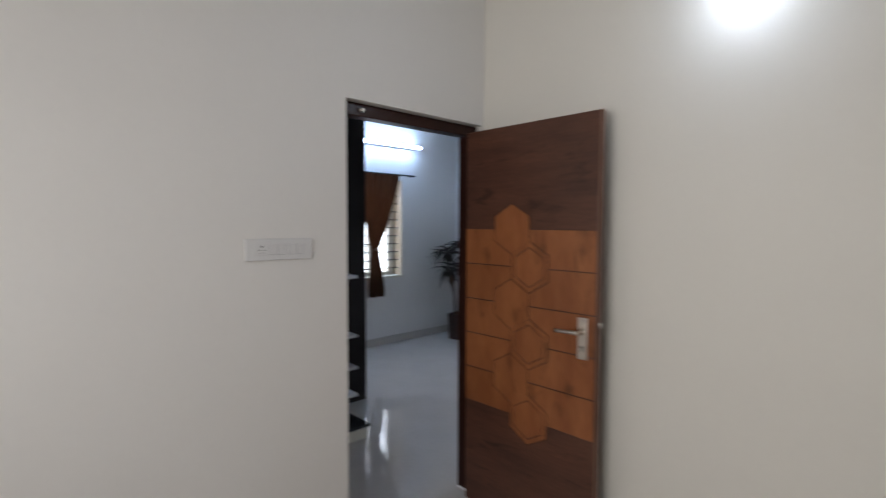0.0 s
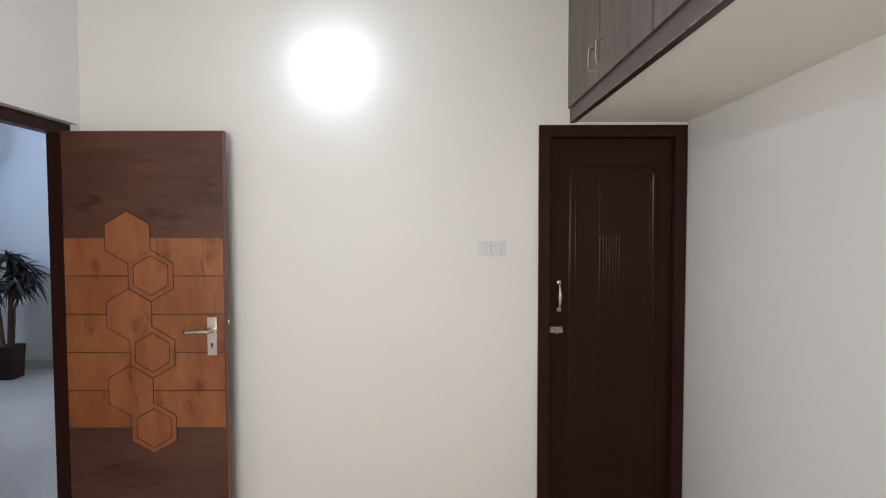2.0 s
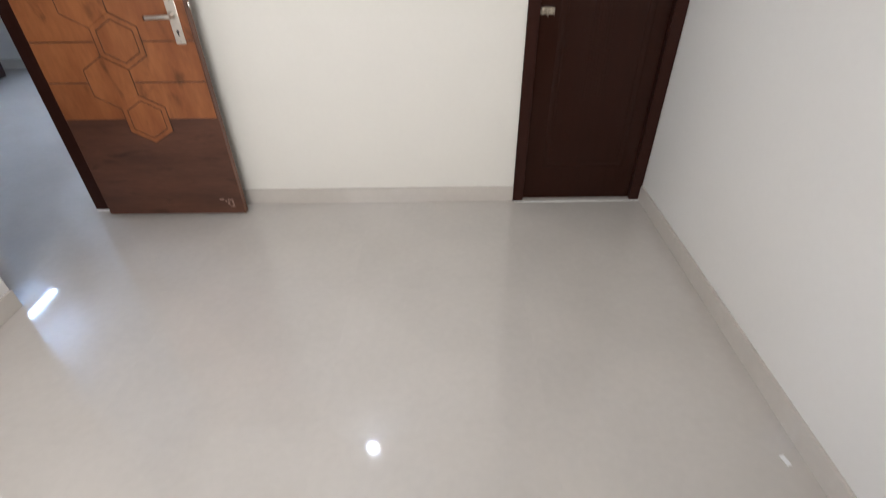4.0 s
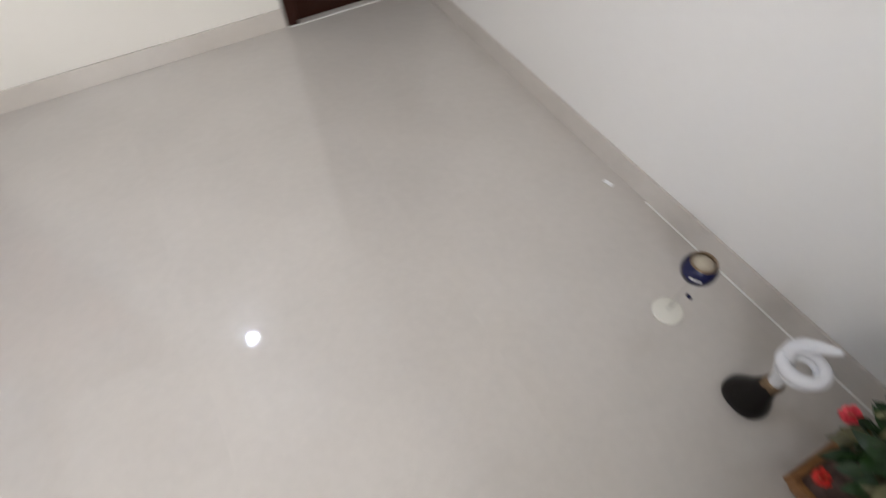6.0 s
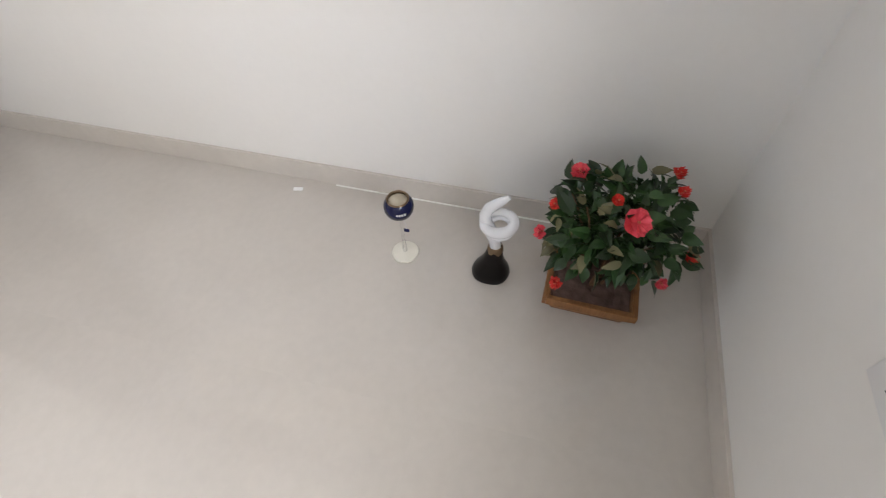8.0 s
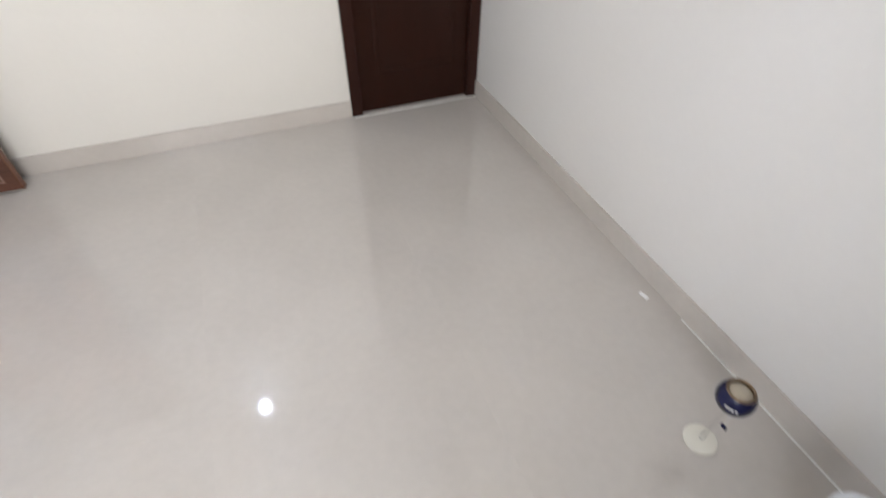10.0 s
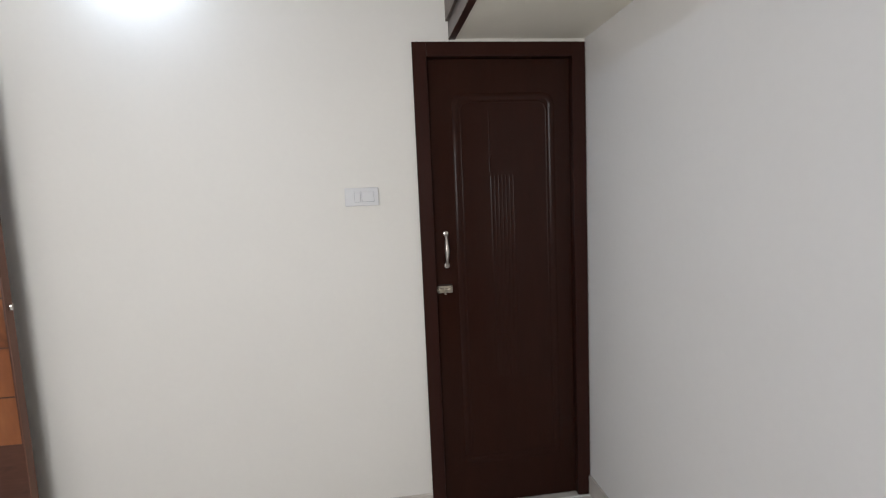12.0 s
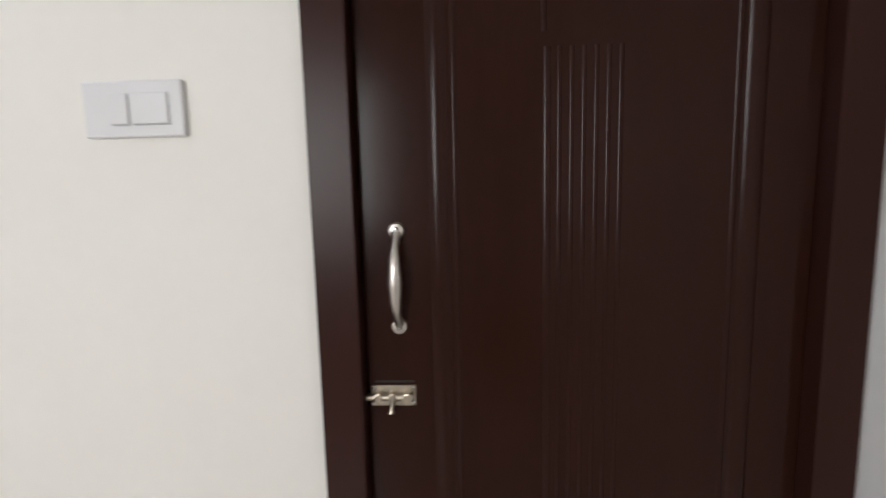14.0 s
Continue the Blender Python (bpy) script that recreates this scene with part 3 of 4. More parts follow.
# ---------------------------------------------------------------- switch plates
def switch_plate(m, w, h, label, modules):
    """A white plate on a wall; local x along the wall, local -y out of it."""
    sp = thing("switch_plate", m, label, "switch plate", "switch plates")
    boxpart("plate", (-w / 2, w / 2, -0.010, 0, -h / 2, h / 2), PLASTIC, sp, "", 0.003, 3)
    for kind, x, mw in modules:
        if kind == "rocker":
            boxpart("rocker", (x - mw / 2, x + mw / 2, -0.0135, -0.009, -0.021, 0.021), PLASTIC, sp, "", 0.0015)
            # grey strips paint the shade beside and below the rocker
            bm = bmesh.new()
            box(bm, x - mw / 2 - 0.001, x - mw / 2, -0.0104, -0.0098, -0.022, 0.022)
            box(bm, x + mw / 2, x + mw / 2 + 0.001, -0.0104, -0.0098, -0.022, 0.022)
            box(bm, x - mw / 2, x + mw / 2, -0.0104, -0.0098, -0.0222, -0.021)
            part("gap_shade", bm, SHADE_GAP, sp)
        else:
            boxpart("socket", (x - mw / 2, x + mw / 2, -0.0125, -0.009, -0.023, 0.023), PLASTIC, sp, "", 0.0015)
            bm = bmesh.new()
            for dx, dz, r in ((0, 0.012, 0.0040), (-0.010, -0.002, 0.0028), (0.010, -0.002, 0.0028), (-0.009, -0.013, 0.0022), (0.009, -0.013, 0.0022)):
                lathe(bm, [(0, 0), (r, 0), (r, 0.0006), (0, 0.0006)], 10, pose(x + dx, -0.0125, dz, 90))
            part("socket_hole", bm, HOLE, sp, "dark socket holes")
    return sp


HOLE = mat("socket_hole_dark", (0.05, 0.05, 0.055), 0.8, vary=0.0)
SHADE_GAP = mat("grey_gap_shade", (0.30, 0.30, 0.31), 0.7, vary=0.0)
switch_plate(pose(2.116, 0, 1.467), 0.142, 0.077, "small white two-module switch plate beside the dark door", [("rocker", -0.018, 0.024), ("rocker", 0.026, 0.050)])
switch_plate(pose(0, -1.2215, 1.452, 0, 0, 90), 0.278, 0.086, "long white switch plate with a socket beside the doorway",
             [("socket", -0.075, 0.05), ("rocker", -0.028, 0.025), ("rocker", 0.004, 0.025), ("rocker", 0.050, 0.025), ("rocker", 0.085, 0.025)])
switch_plate(pose(2.220, BY, 0.668, 0, 0, 180), 0.285, 0.095, "long white switch plate with a socket low on the wall",
             [("socket", -0.08, 0.05), ("rocker", -0.03, 0.025), ("rocker", 0.0, 0.025), ("rocker", 0.06, 0.025)])

# ---------------------------------------------------------------- things on the bedroom floor
# glass-stemmed globe ornament
globe = thing("globe_ornament", pose(2.846, -2.205, 0), "navy and gold ball ornament on a clear stem and cream base", "ornament")
bm = bmesh.new()
lathe(bm, [(0, 0), (0.047, 0), (0.049, 0.004), (0.047, 0.009), (0.014, 0.016), (0, 0.017)], 32)
part("base", bm, CREAM, globe, "round cream base")
bm = bmesh.new()
lathe(bm, [(0, 0.016), (0.008, 0.017), (0.006, 0.05), (0.005, 0.12), (0.008, 0.18), (0.012, 0.192), (0, 0.194)], 16)
part("stem", bm, CLEAR, globe, "clear stem")
R0, ZC = 0.049, 0.250
arc = [math.pi * k / 24 for k in range(1, 18)]
bm = bmesh.new()
lathe(bm, [(0, ZC - R0)] + [(R0 * math.sin(a), ZC - R0 * math.cos(a)) for a in arc] + [(0.034, ZC + 0.034), (0.033, ZC + 0.022), (0, ZC + 0.020)], 36)
part("ball", bm, NAVY, globe, "glossy navy ball open at the top")
bm = bmesh.new()
lathe(bm, [(0.0365, ZC + 0.030), (0.0372, ZC + 0.034), (0.034, ZC + 0.037), (0.0305, ZC + 0.034), (0.0315, ZC + 0.024)], 36)
part("rim", bm, GOLD, globe, "dull gold rim")
bm = bmesh.new()
lathe(bm, [(0.0315, ZC + 0.025), (0.024, ZC + 0.033), (0.010, ZC + 0.037), (0, ZC + 0.038)], 24)
part("filling", bm, TAUPE, globe, "taupe filling")
boxpart("tag", (-0.050, -0.0465, -0.046, -0.028, 0.188, 0.202), NAVY, globe, "small blue tag", 0.001)
bm = bmesh.new()
tube(bm, [(-0.034, -0.028, 0.226), (-0.044, -0.034, 0.212), (-0.049, -0.037, 0.200)], 0.0012, 6)
part("string", bm, SHELFWHITE, globe)
bm = bmesh.new()
for k in range(4):
    y = -0.035 + k * 0.0072
    x = -math.sqrt(R0 ** 2 - (y + 0.003) ** 2 - 0.006 ** 2)
    box(bm, x - 0.0012, x + 0.004, y, y + 0.0055, ZC + 0.002, ZC + 0.0095)
part("lettering", bm, PLASTIC, globe, "small white lettering bars")

# knot sculpture
knot = thing("knot_sculpture", pose(2.832, -2.528, 0), "white looped knot sculpture on a black base", "sculpture")
bm = bmesh.new()
prof = [(0, 0), (0.058, 0), (0.067, 0.006), (0.069, 0.018), (0.063, 0.036), (0.048, 0.064), (0.034, 0.098), (0.027, 0.130), (0.024, 0.150), (0, 0.152)]
lathe(bm, prof, 28)
for v in bm.verts:
    low = 1 - min(1, v.co.z / 0.15)
    v.co.x *= 0.80
    v.co.y += 0.010 * low + 0.004 * math.sin(3 * math.atan2(v.co.y, v.co.x)) * low
part("base", bm, BLACK_GLOSS, knot, "black bell-shaped base")
bm = bmesh.new()
lathe(bm, [(0.0246, 0.146), (0.0250, 0.152), (0.0225, 0.158), (0.0195, 0.160)], 20)
for i, v in enumerate(bm.verts):
    if v.co.z < 0.148:
        v.co.z -= 0.016 * (0.5 + 0.5 * math.sin(1.7 * i))
        v.co.x *= 1.12
        v.co.y *= 1.12
part("collar", bm, GOLD, knot, "streaked dull brown collar")
bm = bmesh.new()
tube(bm, [(0, 0, 0.146), (-0.002, 0.003, 0.180), (-0.006, 0.010, 0.212), (-0.008, 0.022, 0.242), (-0.004, 0.036, 0.270), (0.002, 0.040, 0.297), (0.008, 0.030, 0.321),
          (0.013, 0.009, 0.340), (0.018, -0.010, 0.354), (0.022, -0.026, 0.366)], 0.02, 16,
     [0.0185, 0.0190, 0.0205, 0.0215, 0.0205, 0.0185, 0.0175, 0.0160, 0.0125, 0.0070])
part("neck", bm, WHITE_CERAMIC, knot, "white glazed neck sweeping up to a point")
for ry, rx, dz, rad in ((0.046, 0.028, 0.0, 0.0150), (0.036, 0.024, -0.020, 0.0125)):
    bm = bmesh.new()
    ring = []
    for i in range(37):
        a = 2 * math.pi * i / 36
        ring.append((-0.006 + rx * math.sin(a), -0.004 + ry * math.cos(a) + 0.25 * dz, 0.280 + dz + 0.018 * math.sin(a) - 0.006 * math.cos(a)))
    tube(bm, ring, rad, 14, [rad + 0.003 * math.sin(a * math.pi / 18 + 3.6) for a in range(37)])
    part("loop", bm, WHITE_CERAMIC, knot, "white glazed loop")

# small scrap of paper
bm = bmesh.new()
box(bm, -0.008, 0.008, -0.019, 0.019, 0.0, 0.004, 0.0015)
scrap = part("paper_scrap", bm, PAPER)
scrap.matrix_world = pose(3.050, -1.688, 0, 0, 0, 12)
tagged(scrap, "tiny white paper scrap on the floor", "scrap")


# ---------------------------------------------------------------- potted plants
def leaf_mesh(name, length, width, fold, droop, material, seg=4):
    """A pointed leaf along +y, folded along its rib and drooping."""
    bm = bmesh.new()
    rows = []
    for i in range(seg + 1):
        u = i / seg
        w = width * math.sin(math.pi * min(1, 0.08 + 0.92 * u) ** 0.8) / 2 + 0.0005
        y, z = length * u, -droop * u * u
        rows.append([bm.verts.new((-w, y, z + fold * w)), bm.verts.new((0, y, z)), bm.verts.new((w, y, z + fold * w))])
    for a, b in zip(rows, rows[1:]):
        for k in range(2):
            bm.faces.new((a[k], a[k + 1], b[k + 1], b[k]))
    return mesh_of(name, bm, material)


def link_part(name, me, parent, m):
    ob = new(name, me)
    ob.parent = parent
    ob.matrix_local = m
    return ob


rng = random.Random(7)
plant = thing("flowering_plant", pose(2.852, -2.851, 0, 0, 0, -1.5), "leafy green plant with red flowers in a square wooden pot", "potted plant")
PW0, PW1, PH = 0.112, 0.138, 0.092
bm = bmesh.new()
vs = []
for w, z in ((PW0, 0), (PW1, PH), (PW1 - 0.014, PH), (PW1 - 0.018, PH - 0.022)):
    vs.append([bm.verts.new((sx * w, sy * w, z)) for sx, sy in ((-1, -1), (1, -1), (1, 1), (-1, 1))])
for a, b in zip(vs, vs[1:]):
    for k in range(4):
        bm.faces.new((a[k], a[(k + 1) % 4], b[(k + 1) % 4], b[k]))
bm.faces.new(vs[0][::-1])
bmesh.ops.recalc_face_normals(bm, faces=bm.faces[:])
bmesh.ops.bevel(bm, geom=[e for e in bm.edges], offset=0.003, segments=2, affect="EDGES")
part("pot", bm, POT, plant, "square brown wooden pot")
bm = bmesh.new()
for f in (-1, 1):
    box(bm, -PW1 - 0.005, PW1 + 0.005, f * PW1 - 0.006, f * PW1 + 0.006, PH - 0.03, PH + 0.002, 0.002)
    box(bm, f * PW1 - 0.006, f * PW1 + 0.006, -PW1 + 0.006, PW1 - 0.006, PH - 0.03, PH + 0.002, 0.002)
part("pot_rim", bm, POT, plant)
bm = bmesh.new()
N = 14
grid = [[bm.verts.new(((i / N - 0.5) * 2 * (PW1 - 0.012), (j / N - 0.5) * 2 * (PW1 - 0.012), PH - 0.016 + 0.014 * noise.noise((i * 0.8, j * 0.8, 1)))) for j in range(N + 1)] for i in range(N + 1)]
for i in range(N):
    for j in range(N):
        bm.faces.new((grid[i][j], grid[i + 1][j], grid[i + 1][j + 1], grid[i][j + 1]))
part("soil", bm, SOIL, plant, "dry brown soil")

green = [leaf_mesh("leaf", 0.054, 0.036, 0.30, 0.014, LEAF), leaf_mesh("leaf", 0.044, 0.032, 0.2, 0.010, LEAF), leaf_mesh("leaf", 0.060, 0.031, 0.40, 0.026, LEAF)]
pale = leaf_mesh("leaf", 0.046, 0.022, 0.3, 0.014, LEAF_PALE)


def flower_mesh(name, r, material):
    """A full flower: two whorls of broad wavy petals."""
    bm = bmesh.new()
    for whorl, (count, size, lift) in enumerate(((5, 1.0, 0.0), (5, 0.70, 0.007))):
        for k in range(count):
            a = 2 * math.pi * (k + 0.5 * whorl) / count
            c = bm.verts.new((0, 0, 0.003 + lift))
            ring = []
            for u, w in ((0.30, -0.50), (0.68, -0.86), (0.95, -0.52), (0.92, 0), (1.0, 0.50), (0.70, 0.86), (0.30, 0.50)):
                q = r * size
                ring.append(bm.verts.new((q * (u * math.cos(a) - w * 0.80 * math.sin(a)), q * (u * math.sin(a) + w * 0.80 * math.cos(a)),
                                          lift + (0.010 + 0.008 * whorl) * u + 0.005 * math.cos(7 * w + k) * u + 0.0015 * k)))
            for p, q in zip(ring, ring[1:]):
                bm.faces.new((c, p, q))
    return mesh_of(name, bm, material)


def pistil_mesh():
    bm = bmesh.new()
    lathe(bm, [(0, 0), (0.003, 0), (0.0025, 0.012), (0.004, 0.016), (0, 0.019)], 8)
    return mesh_of("pistil", bm, PISTIL)


flowers = [flower_mesh("flower", 0.036, PETAL), flower_mesh("flower", 0.021, PETAL_RED), flower_mesh("flower", 0.025, PETAL)]
pist = pistil_mesh()

CX, CY, CZP = -0.007, -0.013, 0.325
RXP, RYP, RZP = 0.165, 0.200, 0.198
stems = []
for k in range(11):
    a = 2 * math.pi * k / 11 + rng.uniform(-0.2, 0.2)
    top = Vector((CX + RXP * 0.72 * math.cos(a), CY + RYP * 0.72 * math.sin(a), CZP + rng.uniform(-0.10, 0.16)))
    base = Vector((0.04 * math.cos(a), 0.04 * math.sin(a), PH - 0.02))
    mid = base.lerp(top, 0.5) + Vector((rng.uniform(-0.02, 0.02), rng.uniform(-0.02, 0.02), 0.05))
    bm = bmesh.new()
    tube(bm, [base, base.lerp(mid, 0.5) + Vector((0, 0, 0.02)), mid, mid.lerp(top, 0.5) + Vector((0, 0, 0.012)), top], 0.004, 7, [0.006, 0.005, 0.004, 0.003, 0.002])
    part("stem", bm, STEM, plant)


def aim(p, d, spin):
    q = d.to_track_quat("Y", "Z").to_matrix().to_4x4()
    return Matrix.Translation(p) @ q @ pose(0, 0, 0, 0, spin, 0)


def crown_point(low, high):
    z = rng.uniform(-0.95, 1.0)
    a = rng.uniform(0, 2 * math.pi)
    r = math.sqrt(1 - z * z)
    n = Vector((r * math.cos(a), r * math.sin(a), z))
    k = rng.uniform(low, high) * (1.0 + 0.20 * noise.noise(n * 2.4))
    p = Vector((CX + RXP * k * n.x, CY + RYP * k * n.y, CZP + RZP * k * n.z))
    d = (n + Vector((rng.uniform(-0.8, 0.8), rng.uniform(-0.8, 0.8), rng.uniform(-0.5, 0.4)))).normalized()
    return p, d


def in_front_of_soil(p):
    """The low front side of the crown is open and shows the soil."""
    return p.z < 0.24 and p.x < 0.0 and p.y < 0.06


made = 0
while made < 295:
    p, d = crown_point(0.74, 1.05)
    if p.z < 0.10 or (p.z > 0.48 and d.z > 0.6) or (in_front_of_soil(p) and rng.random() < 0.8):
        continue
    me = pale if rng.random() < 0.20 else rng.choice(green)
    link_part("leaf", me, plant, aim(p - d * 0.02, d, rng.uniform(-60, 60)) @ Matrix.Scale(rng.uniform(0.75, 1.2), 4))
    made += 1

# the small leaves inside the crown, too many to tell apart
bm = bmesh.new()
for k in range(520):
    p, d = crown_point(0.35, 0.92)
    if p.z < 0.15 or in_front_of_soil(p):
        continue
    m = aim(p - d * 0.03, d, rng.uniform(-60, 60)) @ Matrix.Scale(rng.uniform(0.7, 1.1), 4)
    w, l = 0.014, 0.050
    vs = [bm.verts.new(m @ Vector(c)) for c in ((0, 0, 0), (w, l * 0.4, 0.004), (0.6 * w, l * 0.75, 0.002), (0, l, -0.008), (-0.6 * w, l * 0.75, 0.002), (-w, l * 0.4, 0.004), (0, l * 0.5, -0.001))]
    for i in range(6):
        bm.faces.new((vs[i], vs[(i + 1) % 6], vs[6]))
tagged(part("inner_foliage", bm, LEAF, plant, "dense dark inner leaves"), kind="stuff")


def flower_at(me, x, y, z, s=1.0):
    n = Vector(((x - CX) / RXP, (y - CY) / RYP, (z - CZP) / RZP)).normalized()
    p = Vector((x, y, z)) + 0.004 * n
    n = (n + Vector((-0.45 + rng.uniform(-0.3, 0.3), rng.uniform(-0.5, 0.5), 0.5))).normalized()
    m = Matrix.Translation(p) @ n.to_track_quat("Z", "Y").to_matrix().to_4x4() @ pose(0, 0, 0, 0, 0, rng.uniform(0, 72)) @ Matrix.Scale(s, 4)
    f = link_part("flower", me, plant, m)
    link_part("pistil", pist, f, pose(0, 0, 0.004))


flower_at(flowers[0], -0.115, -0.028, 0.478)
flower_at(flowers[1], -0.075, 0.022, 0.498, 0.75)
flower_at(flowers[2], 0.045, 0.115, 0.455)
flower_at(flowers[1], -0.05, 0.16, 0.42, 0.8)
flower_at(flowers[2], -0.04, 0.18, 0.29, 0.9)
flower_at(flowers[1], 0.065, -0.115, 0.485, 0.9)
flower_at(flowers[1], 0.005, -0.13, 0.48, 0.8)
flower_at(flowers[1], -0.06, -0.20, 0.33, 0.9)
flower_at(flowers[2], -0.14, -0.14, 0.30, 0.7)
flower_at(flowers[1], -0.125, 0.11, 0.19, 1.0)

# palm in the hall
palm = thing("potted_palm", pose(-2.76, 2.61, 0, 0, 0, 8), "dark palm with two bare stems in a tall brown pot", "potted plant")
bm = bmesh.new()
vs = []
for w, z in ((0.086, 0), (0.102, 0.33), (0.102, 0.35), (0.089, 0.35), (0.085, 0.30)):
    vs.append([bm.verts.new((sx * w, sy * w, z)) for sx, sy in ((-1, -1), (1, -1), (1, 1), (-1, 1))])
for a, b in zip(vs, vs[1:]):
    for k in range(4):
        bm.faces.new((a[k], a[(k + 1) % 4], b[(k + 1) % 4], b[k]))
bm.faces.new(vs[0][::-1])
bmesh.ops.recalc_face_normals(bm, faces=bm.faces[:])
bmesh.ops.bevel(bm, geom=[e for e in bm.edges], offset=0.004, segments=2, affect="EDGES")
part("pot", bm, BROWN_POT, palm, "dark red-brown square pot")
boxpart("soil", (-0.0855, 0.0855, -0.0855, 0.0855, 0.29, 0.315), SOIL, palm, "dark soil")
blade = [leaf_mesh("blade", 0.19, 0.034, 0.5, 0.12, PALM, 5), leaf_mesh("blade", 0.16, 0.032, 0.5, 0.13, PALM, 5), leaf_mesh("blade", 0.20, 0.032, 0.5, 0.18, PALM, 5)]
heads = [((-0.04, -0.02, 0.31), (-0.14, -0.10, 1.19)), ((-0.02, -0.04, 0.31), (-0.04, -0.15, 0.97)), ((0.01, 0.02, 0.31), (-0.02, 0.05, 1.30)),
         ((0.03, 0.01, 0.31), (0.14, 0.10, 1.09)), ((0.02, -0.02, 0.31), (0.11, -0.04, 1.01)), ((-0.01, 0.03, 0.31), (0.02, 0.20, 1.19))]
for b0, t0 in heads:
    b0, t0 = Vector(b0), Vector(t0)
    mid = b0.lerp(t0, 0.55)
    mid.x, mid.y = b0.x + 0.15 * (t0.x - b0.x), b0.y + 0.25 * (t0.y - b0.y)
    bm = bmesh.new()
    tube(bm, [b0, b0.lerp(mid, 0.5), mid, mid.lerp(t0, 0.5), t0], 0.014, 9, [0.018, 0.016, 0.014, 0.012, 0.010])
    part("stem", bm, STEM, palm, "bare grey-brown stem")
    for i in range(36):
        a = 2 * math.pi * i / 36 * 7 + rng.uniform(-0.2, 0.2)
        e = rng.uniform(-0.45, 0.85)
        d = Vector((math.cos(a) * math.cos(e), math.sin(a) * math.cos(e), math.sin(e)))
        link_part("leaf", rng.choice(blade), palm, aim(t0 + Vector((0, 0, rng.uniform(-0.06, 0.03))), d, rng.uniform(-20, 20)) @ Matrix.Scale(rng.uniform(0.95, 1.35), 4))

# ---------------------------------------------------------------- hall window, curtain, tube light, shelf
win = thing("window_1", pose(HX - 0.19, (WY0 + WY1) / 2, WZ0), "hall window with white frame and dark horizontal bars", "window")
win["kind"] = "structure"
hw, hh = (WY1 - WY0) / 2, WZ1 - WZ0
bm = bmesh.new()
box(bm, -0.03, 0.03, -hw, -hw + 0.05, 0, hh, 0.003)
box(bm, -0.03, 0.03, hw - 0.11, hw, 0, hh, 0.003)
box(bm, -0.03, 0.03, -hw + 0.05, hw - 0.05, 0, 0.05, 0.003)
box(bm, -0.03, 0.03, -hw + 0.05, hw - 0.05, hh - 0.05, hh, 0.003)
for f in (-1, 1):
    box(bm, -0.025, 0.025, f * hw / 3 - 0.022, f * hw / 3 + 0.022, 0.05, hh - 0.05, 0.003)
part("window_frame", bm, CREAM, win, "cream window frame")
for f in (-1, 0, 1):
    pane = boxpart("pane", (-0.004, 0.0, f * hw * 0.645 - hw / 3.3, f * hw * 0.645 + hw / 3.3, 0.05, hh - 0.05), GLASS, win)
    pane.visible_shadow = False
# added lining boards that carry the painted warm daylight
for f in (-1, 1):
    boxpart("reveal", (-0.04, 0.186, f * (hw - 0.004) - 0.004, f * (hw - 0.004) + 0.004, 0.005, hh), SUNLIT_REVEAL, win, "cream window reveal lining with warm daylight in its colour")
for k in range(11):
    bm = bmesh.new()
    tube(bm, [(0.10, -hw, 0.10 + k * 0.1055), (0.10, hw, 0.10 + k * 0.1055)], 0.006, 8)
    part("bar", bm, BLACK, win, "thin black window bar")
tagged(boxpart("window_sill", (HX - 0.225, HX + 0.004, WY0, WY1, WZ0 - 0.02, WZ0 + 0.004), CREAM, None, "", 0.002), "cream stone sill of the hall window", "sill", kind="structure")

curtain = thing("curtain", pose(HX + 0.075, 1.60, 0), "brown cloth curtain tied in at the middle", "curtain")
bm = bmesh.new()
NU, NV = 56, 30
TIE = 1.24
rows = []
for j in range(NV + 1):
    v = j / NV
    z = 2.185 - v * (2.185 - 0.640)
    tie = math.exp(-((z - TIE) / 0.20) ** 2)
    if z > TIE:
        half = 0.050 + 0.280 * min(1, (z - TIE) / 0.92) ** 0.80
        mid = -0.115 + 0.072 * (z - TIE) / 0.95
    else:
        half = 0.050 + 0.072 * min(1, (TIE - z) / 0.50) ** 0.8
        mid = -0.115 + 0.030 * (TIE - z) / 0.57
    row = []
    for i in range(NU + 1):
        u = i / NU
        fold = 0.020 * math.sin(u * 2 * math.pi * 7 + 0.6 * math.sin(3 * v)) * (0.45 + 0.55 * (1 - tie)) + 0.006 * math.sin(u * 31 + v * 4)
        row.append(bm.verts.new((fold, mid + (2 * u - 1) * half, z + 0.008 * math.sin(u * 14) * v)))
    rows.append(row)
for a, b in zip(rows, rows[1:]):
    for i in range(NU):
        bm.faces.new((a[i], a[i + 1], b[i + 1], b[i]))
bmesh.ops.solidify(bm, geom=bm.faces[:], thickness=0.003)
part("cloth", bm, CURTAIN, curtain, "pleated brown cloth")
bm = bmesh.new()
lathe(bm, [(0.046, -0.02), (0.053, -0.01), (0.053, 0.01), (0.046, 0.02)], 20, pose(0.0, -0.115, TIE))
part("tie_band", bm, CURTAIN, curtain)
rod = thing("curtain_rod", pose(HX + 0.075, 1.40, 2.185), "thin black curtain rod above the window", "curtain rod")
bm = bmesh.new()
tube(bm, [(0, -0.72, 0), (0, 0.74, 0)], 0.010, 12)
part("rod", bm, BLACK, rod)
for f in (-0.70, 0.70):
    boxpart("bracket", (-0.075, 0.006, f - 0.008, f + 0.008, -0.012, 0.012), BLACK, rod, "", 0.002)

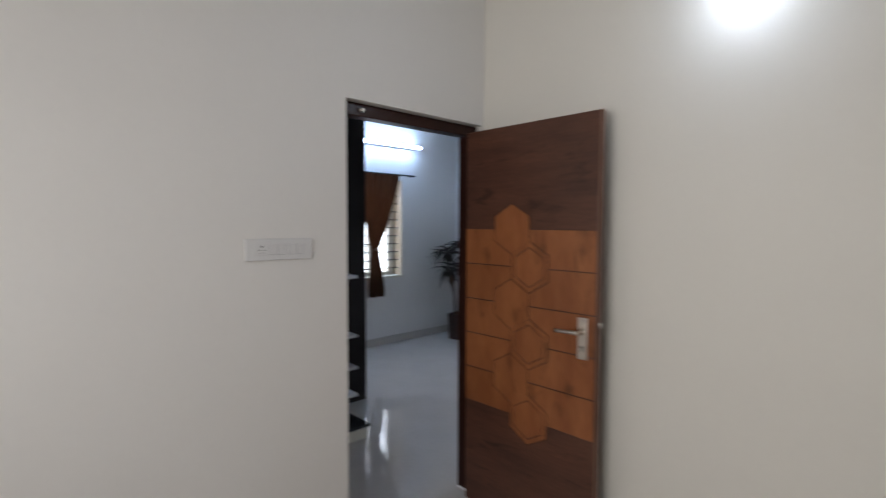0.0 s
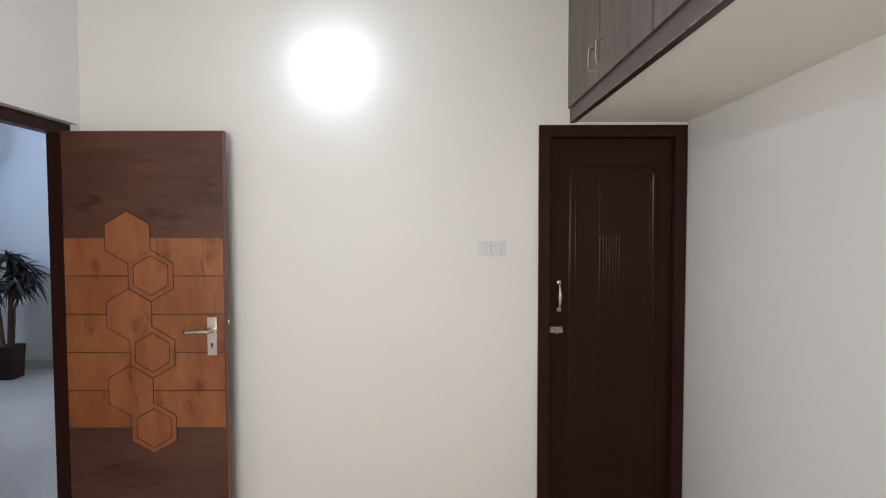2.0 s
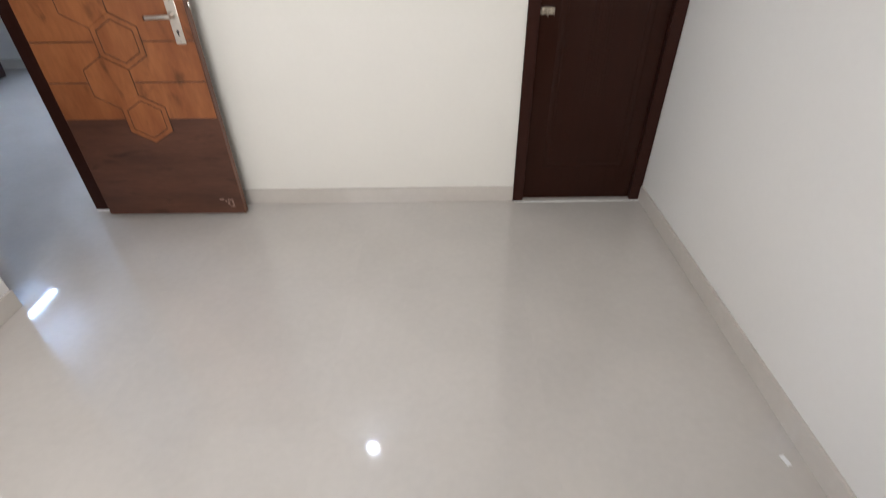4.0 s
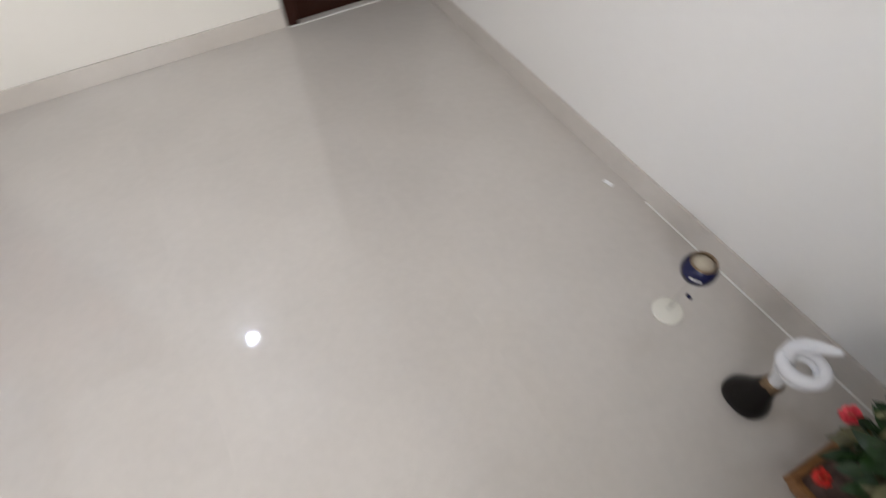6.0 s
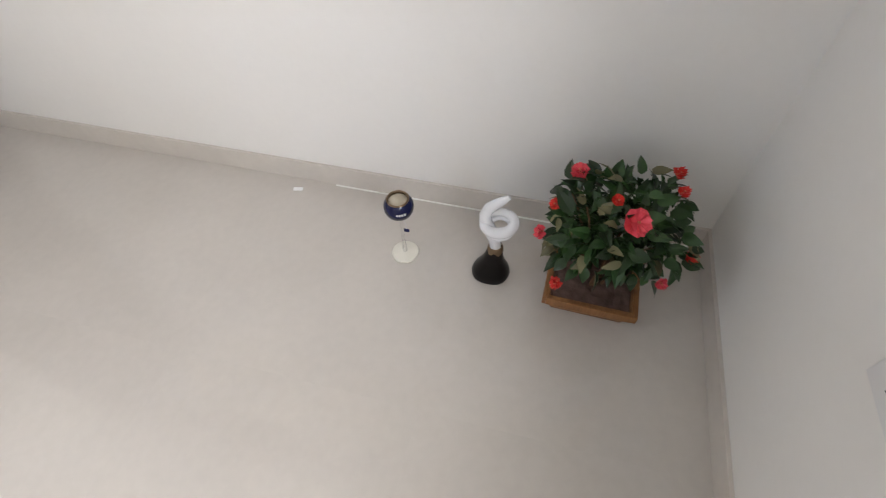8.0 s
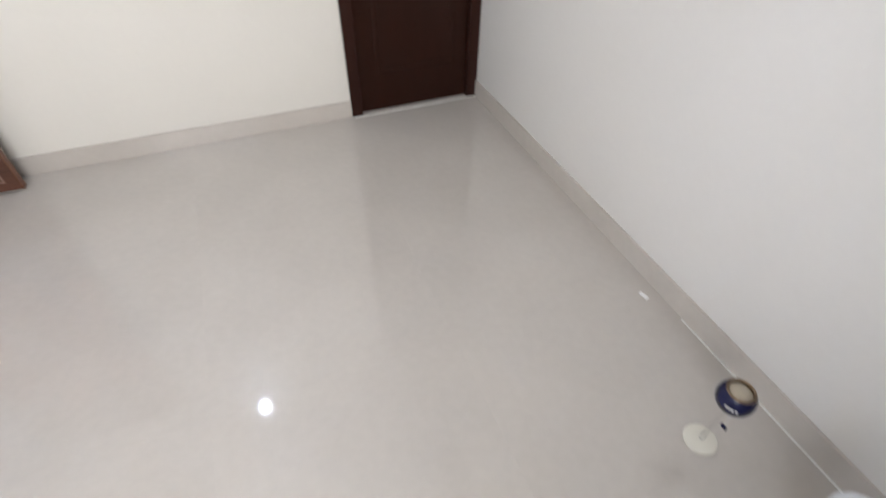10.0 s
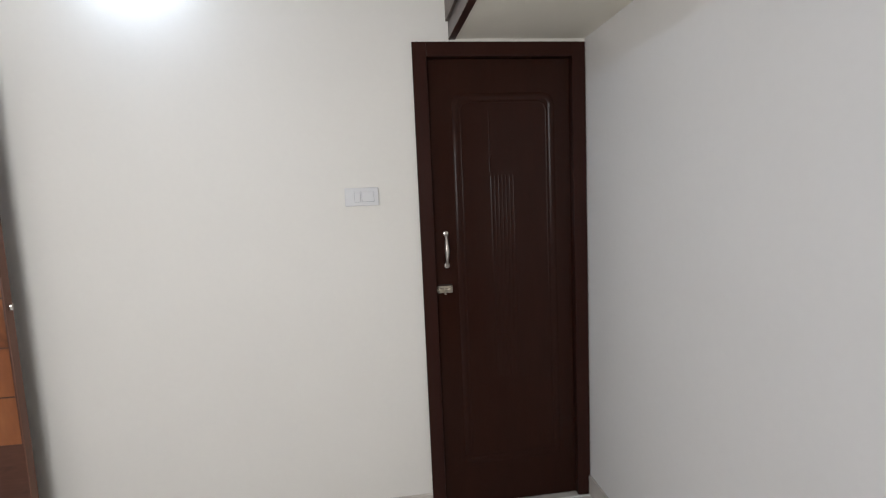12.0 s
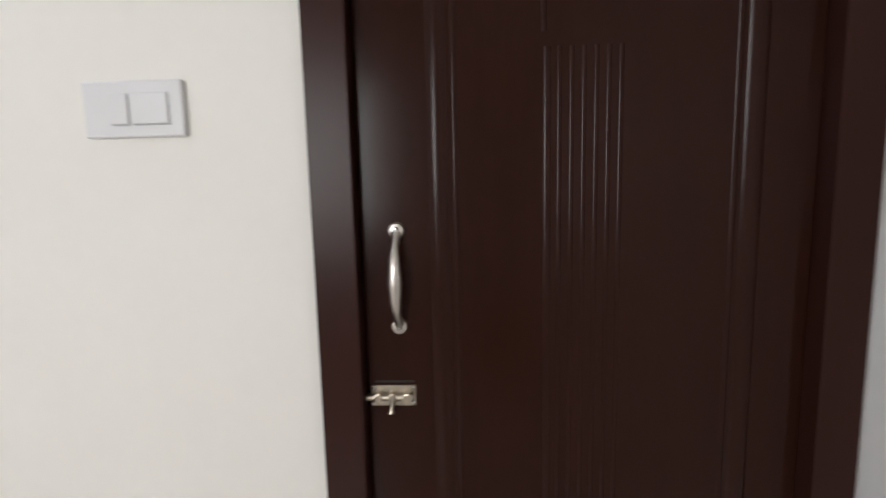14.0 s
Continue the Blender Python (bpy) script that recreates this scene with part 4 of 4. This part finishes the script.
tl = thing("tube_light", pose(HX, 1.63, 2.565), "lit white tube light on the hall wall", "tube light")
boxpart("batten", (0, 0.070, -0.62, 0.62, -0.022, 0.022), PLASTIC, tl, "white batten", 0.003)
bm = bmesh.new()
tube(bm, [(0.094, -0.585, -0.002), (0.094, 0.585, -0.002)], 0.020, 16)
part("tube", bm, TUBE_GLOW, tl, "glowing white tube")
for f in (-1, 1):
    boxpart("end_cap", (0.066, 0.112, f * 0.600 - 0.014, f * 0.600 + 0.014, -0.022, 0.020), PLASTIC, tl, "", 0.003)

rack = thing("display_rack", pose(-1.37, -0.11, 0), "dark open rack with pale shelves on a granite-topped plinth", "rack")
boxpart("side_panel", (-0.37, -0.33, -0.62, 0.48, 0.0, 2.48), RACK, rack, "black-brown tall panel", 0.003)
boxpart("plinth", (-0.325, 0.33, -0.75, 0.035, 0.0, 0.085), CREAM, rack, "beige plinth", 0.003)
boxpart("plinth_top", (-0.325, 0.345, -0.75, 0.05, 0.085, 0.103), GRANITE, rack, "dark granite top", 0.003)
for z in (0.285, 0.49, 0.73, 1.17):
    bm = bmesh.new()
    box(bm, -0.32, 0.20, -0.62, 0.045, z - 0.018, z + 0.006, 0.010, 3)
    shelf = part("shelf", bm, SHELFWHITE, rack, "pale rounded shelf")
    bm = bmesh.new()
    tube(bm, [(-0.30, 0.020, z - 0.085), (-0.12, 0.024, z - 0.066), (0.02, 0.026, z - 0.040), (0.13, 0.024, z - 0.016)], 0.02, 10, [0.020, 0.018, 0.014, 0.008])
    part("bracket", bm, SHELFWHITE, shelf, "curved grey shelf bracket")
bm = bmesh.new()
tube(bm, [(0.15, -0.10, 0.10), (0.15, -0.10, 2.3)], 0.014, 12)
part("post", bm, CHROME, rack, "chrome post")

# window behind the walker
win2 = thing("window_2", pose(1.20, BY - 0.085, 1.0), "bedroom window with white frame", "window")
win2["kind"] = "structure"
bm = bmesh.new()
box(bm, -0.65, -0.60, -0.025, 0.025, 0, 1.2, 0.003)
box(bm, 0.60, 0.65, -0.025, 0.025, 0, 1.2, 0.003)
box(bm, -0.60, 0.60, -0.025, 0.025, 0, 0.05, 0.003)
box(bm, -0.60, 0.60, -0.025, 0.025, 1.15, 1.2, 0.003)
box(bm, -0.025, 0.025, -0.025, 0.025, 0.05, 1.15, 0.003)
part("window_frame", bm, PLASTIC, win2, "white window frame")
for f in (-1, 1):
    pane = boxpart("pane", (f * 0.3125 - 0.2875, f * 0.3125 + 0.2875, -0.004, 0, 0.05, 1.15), GLASS, win2)
    pane.visible_shadow = False

# outside ground
bm = bmesh.new()
box(bm, -400, 400, -400, 400, -0.6, -0.5)
tagged(part("ground", bm, mat("dusty_ground", (0.30, 0.26, 0.21), 0.9, scale=0.4)), "dusty pale ground outside the house", "ground", kind="structure")

# ---------------------------------------------------------------- floor tiles
TS = 0.8
bm = bmesh.new()
h = TS / 2 - 0.00005
top = [bm.verts.new((sx * (h - 0.00005), sy * (h - 0.00005), 0)) for sx, sy in ((-1, -1), (1, -1), (1, 1), (-1, 1))]
low = [bm.verts.new((sx * h, sy * h, -0.0001)) for sx, sy in ((-1, -1), (1, -1), (1, 1), (-1, 1))]
bot = [bm.verts.new((sx * h, sy * h, -0.0035)) for sx, sy in ((-1, -1), (1, -1), (1, 1), (-1, 1))]
bm.faces.new(top)
for a, b in ((top, low), (low, bot)):
    for k in range(4):
        bm.faces.new((a[k], b[k], b[(k + 1) % 4], a[(k + 1) % 4]))
bmesh.ops.recalc_face_normals(bm, faces=bm.faces[:])
tile_mesh = mesh_of("tile", bm, TILE, False)
for i in range(9):
    for j in range(9):
        x, y = RX - ST - TS / 2 - i * TS, -ST - TS / 2 - (j - 4) * TS + 0.0
        if x < HX - 0.1 or (x > 0.4 and y > 0.2):
            continue
        t = new("tile", tile_mesh)
        t.parent = floor
        t.location = (x, y, 0)
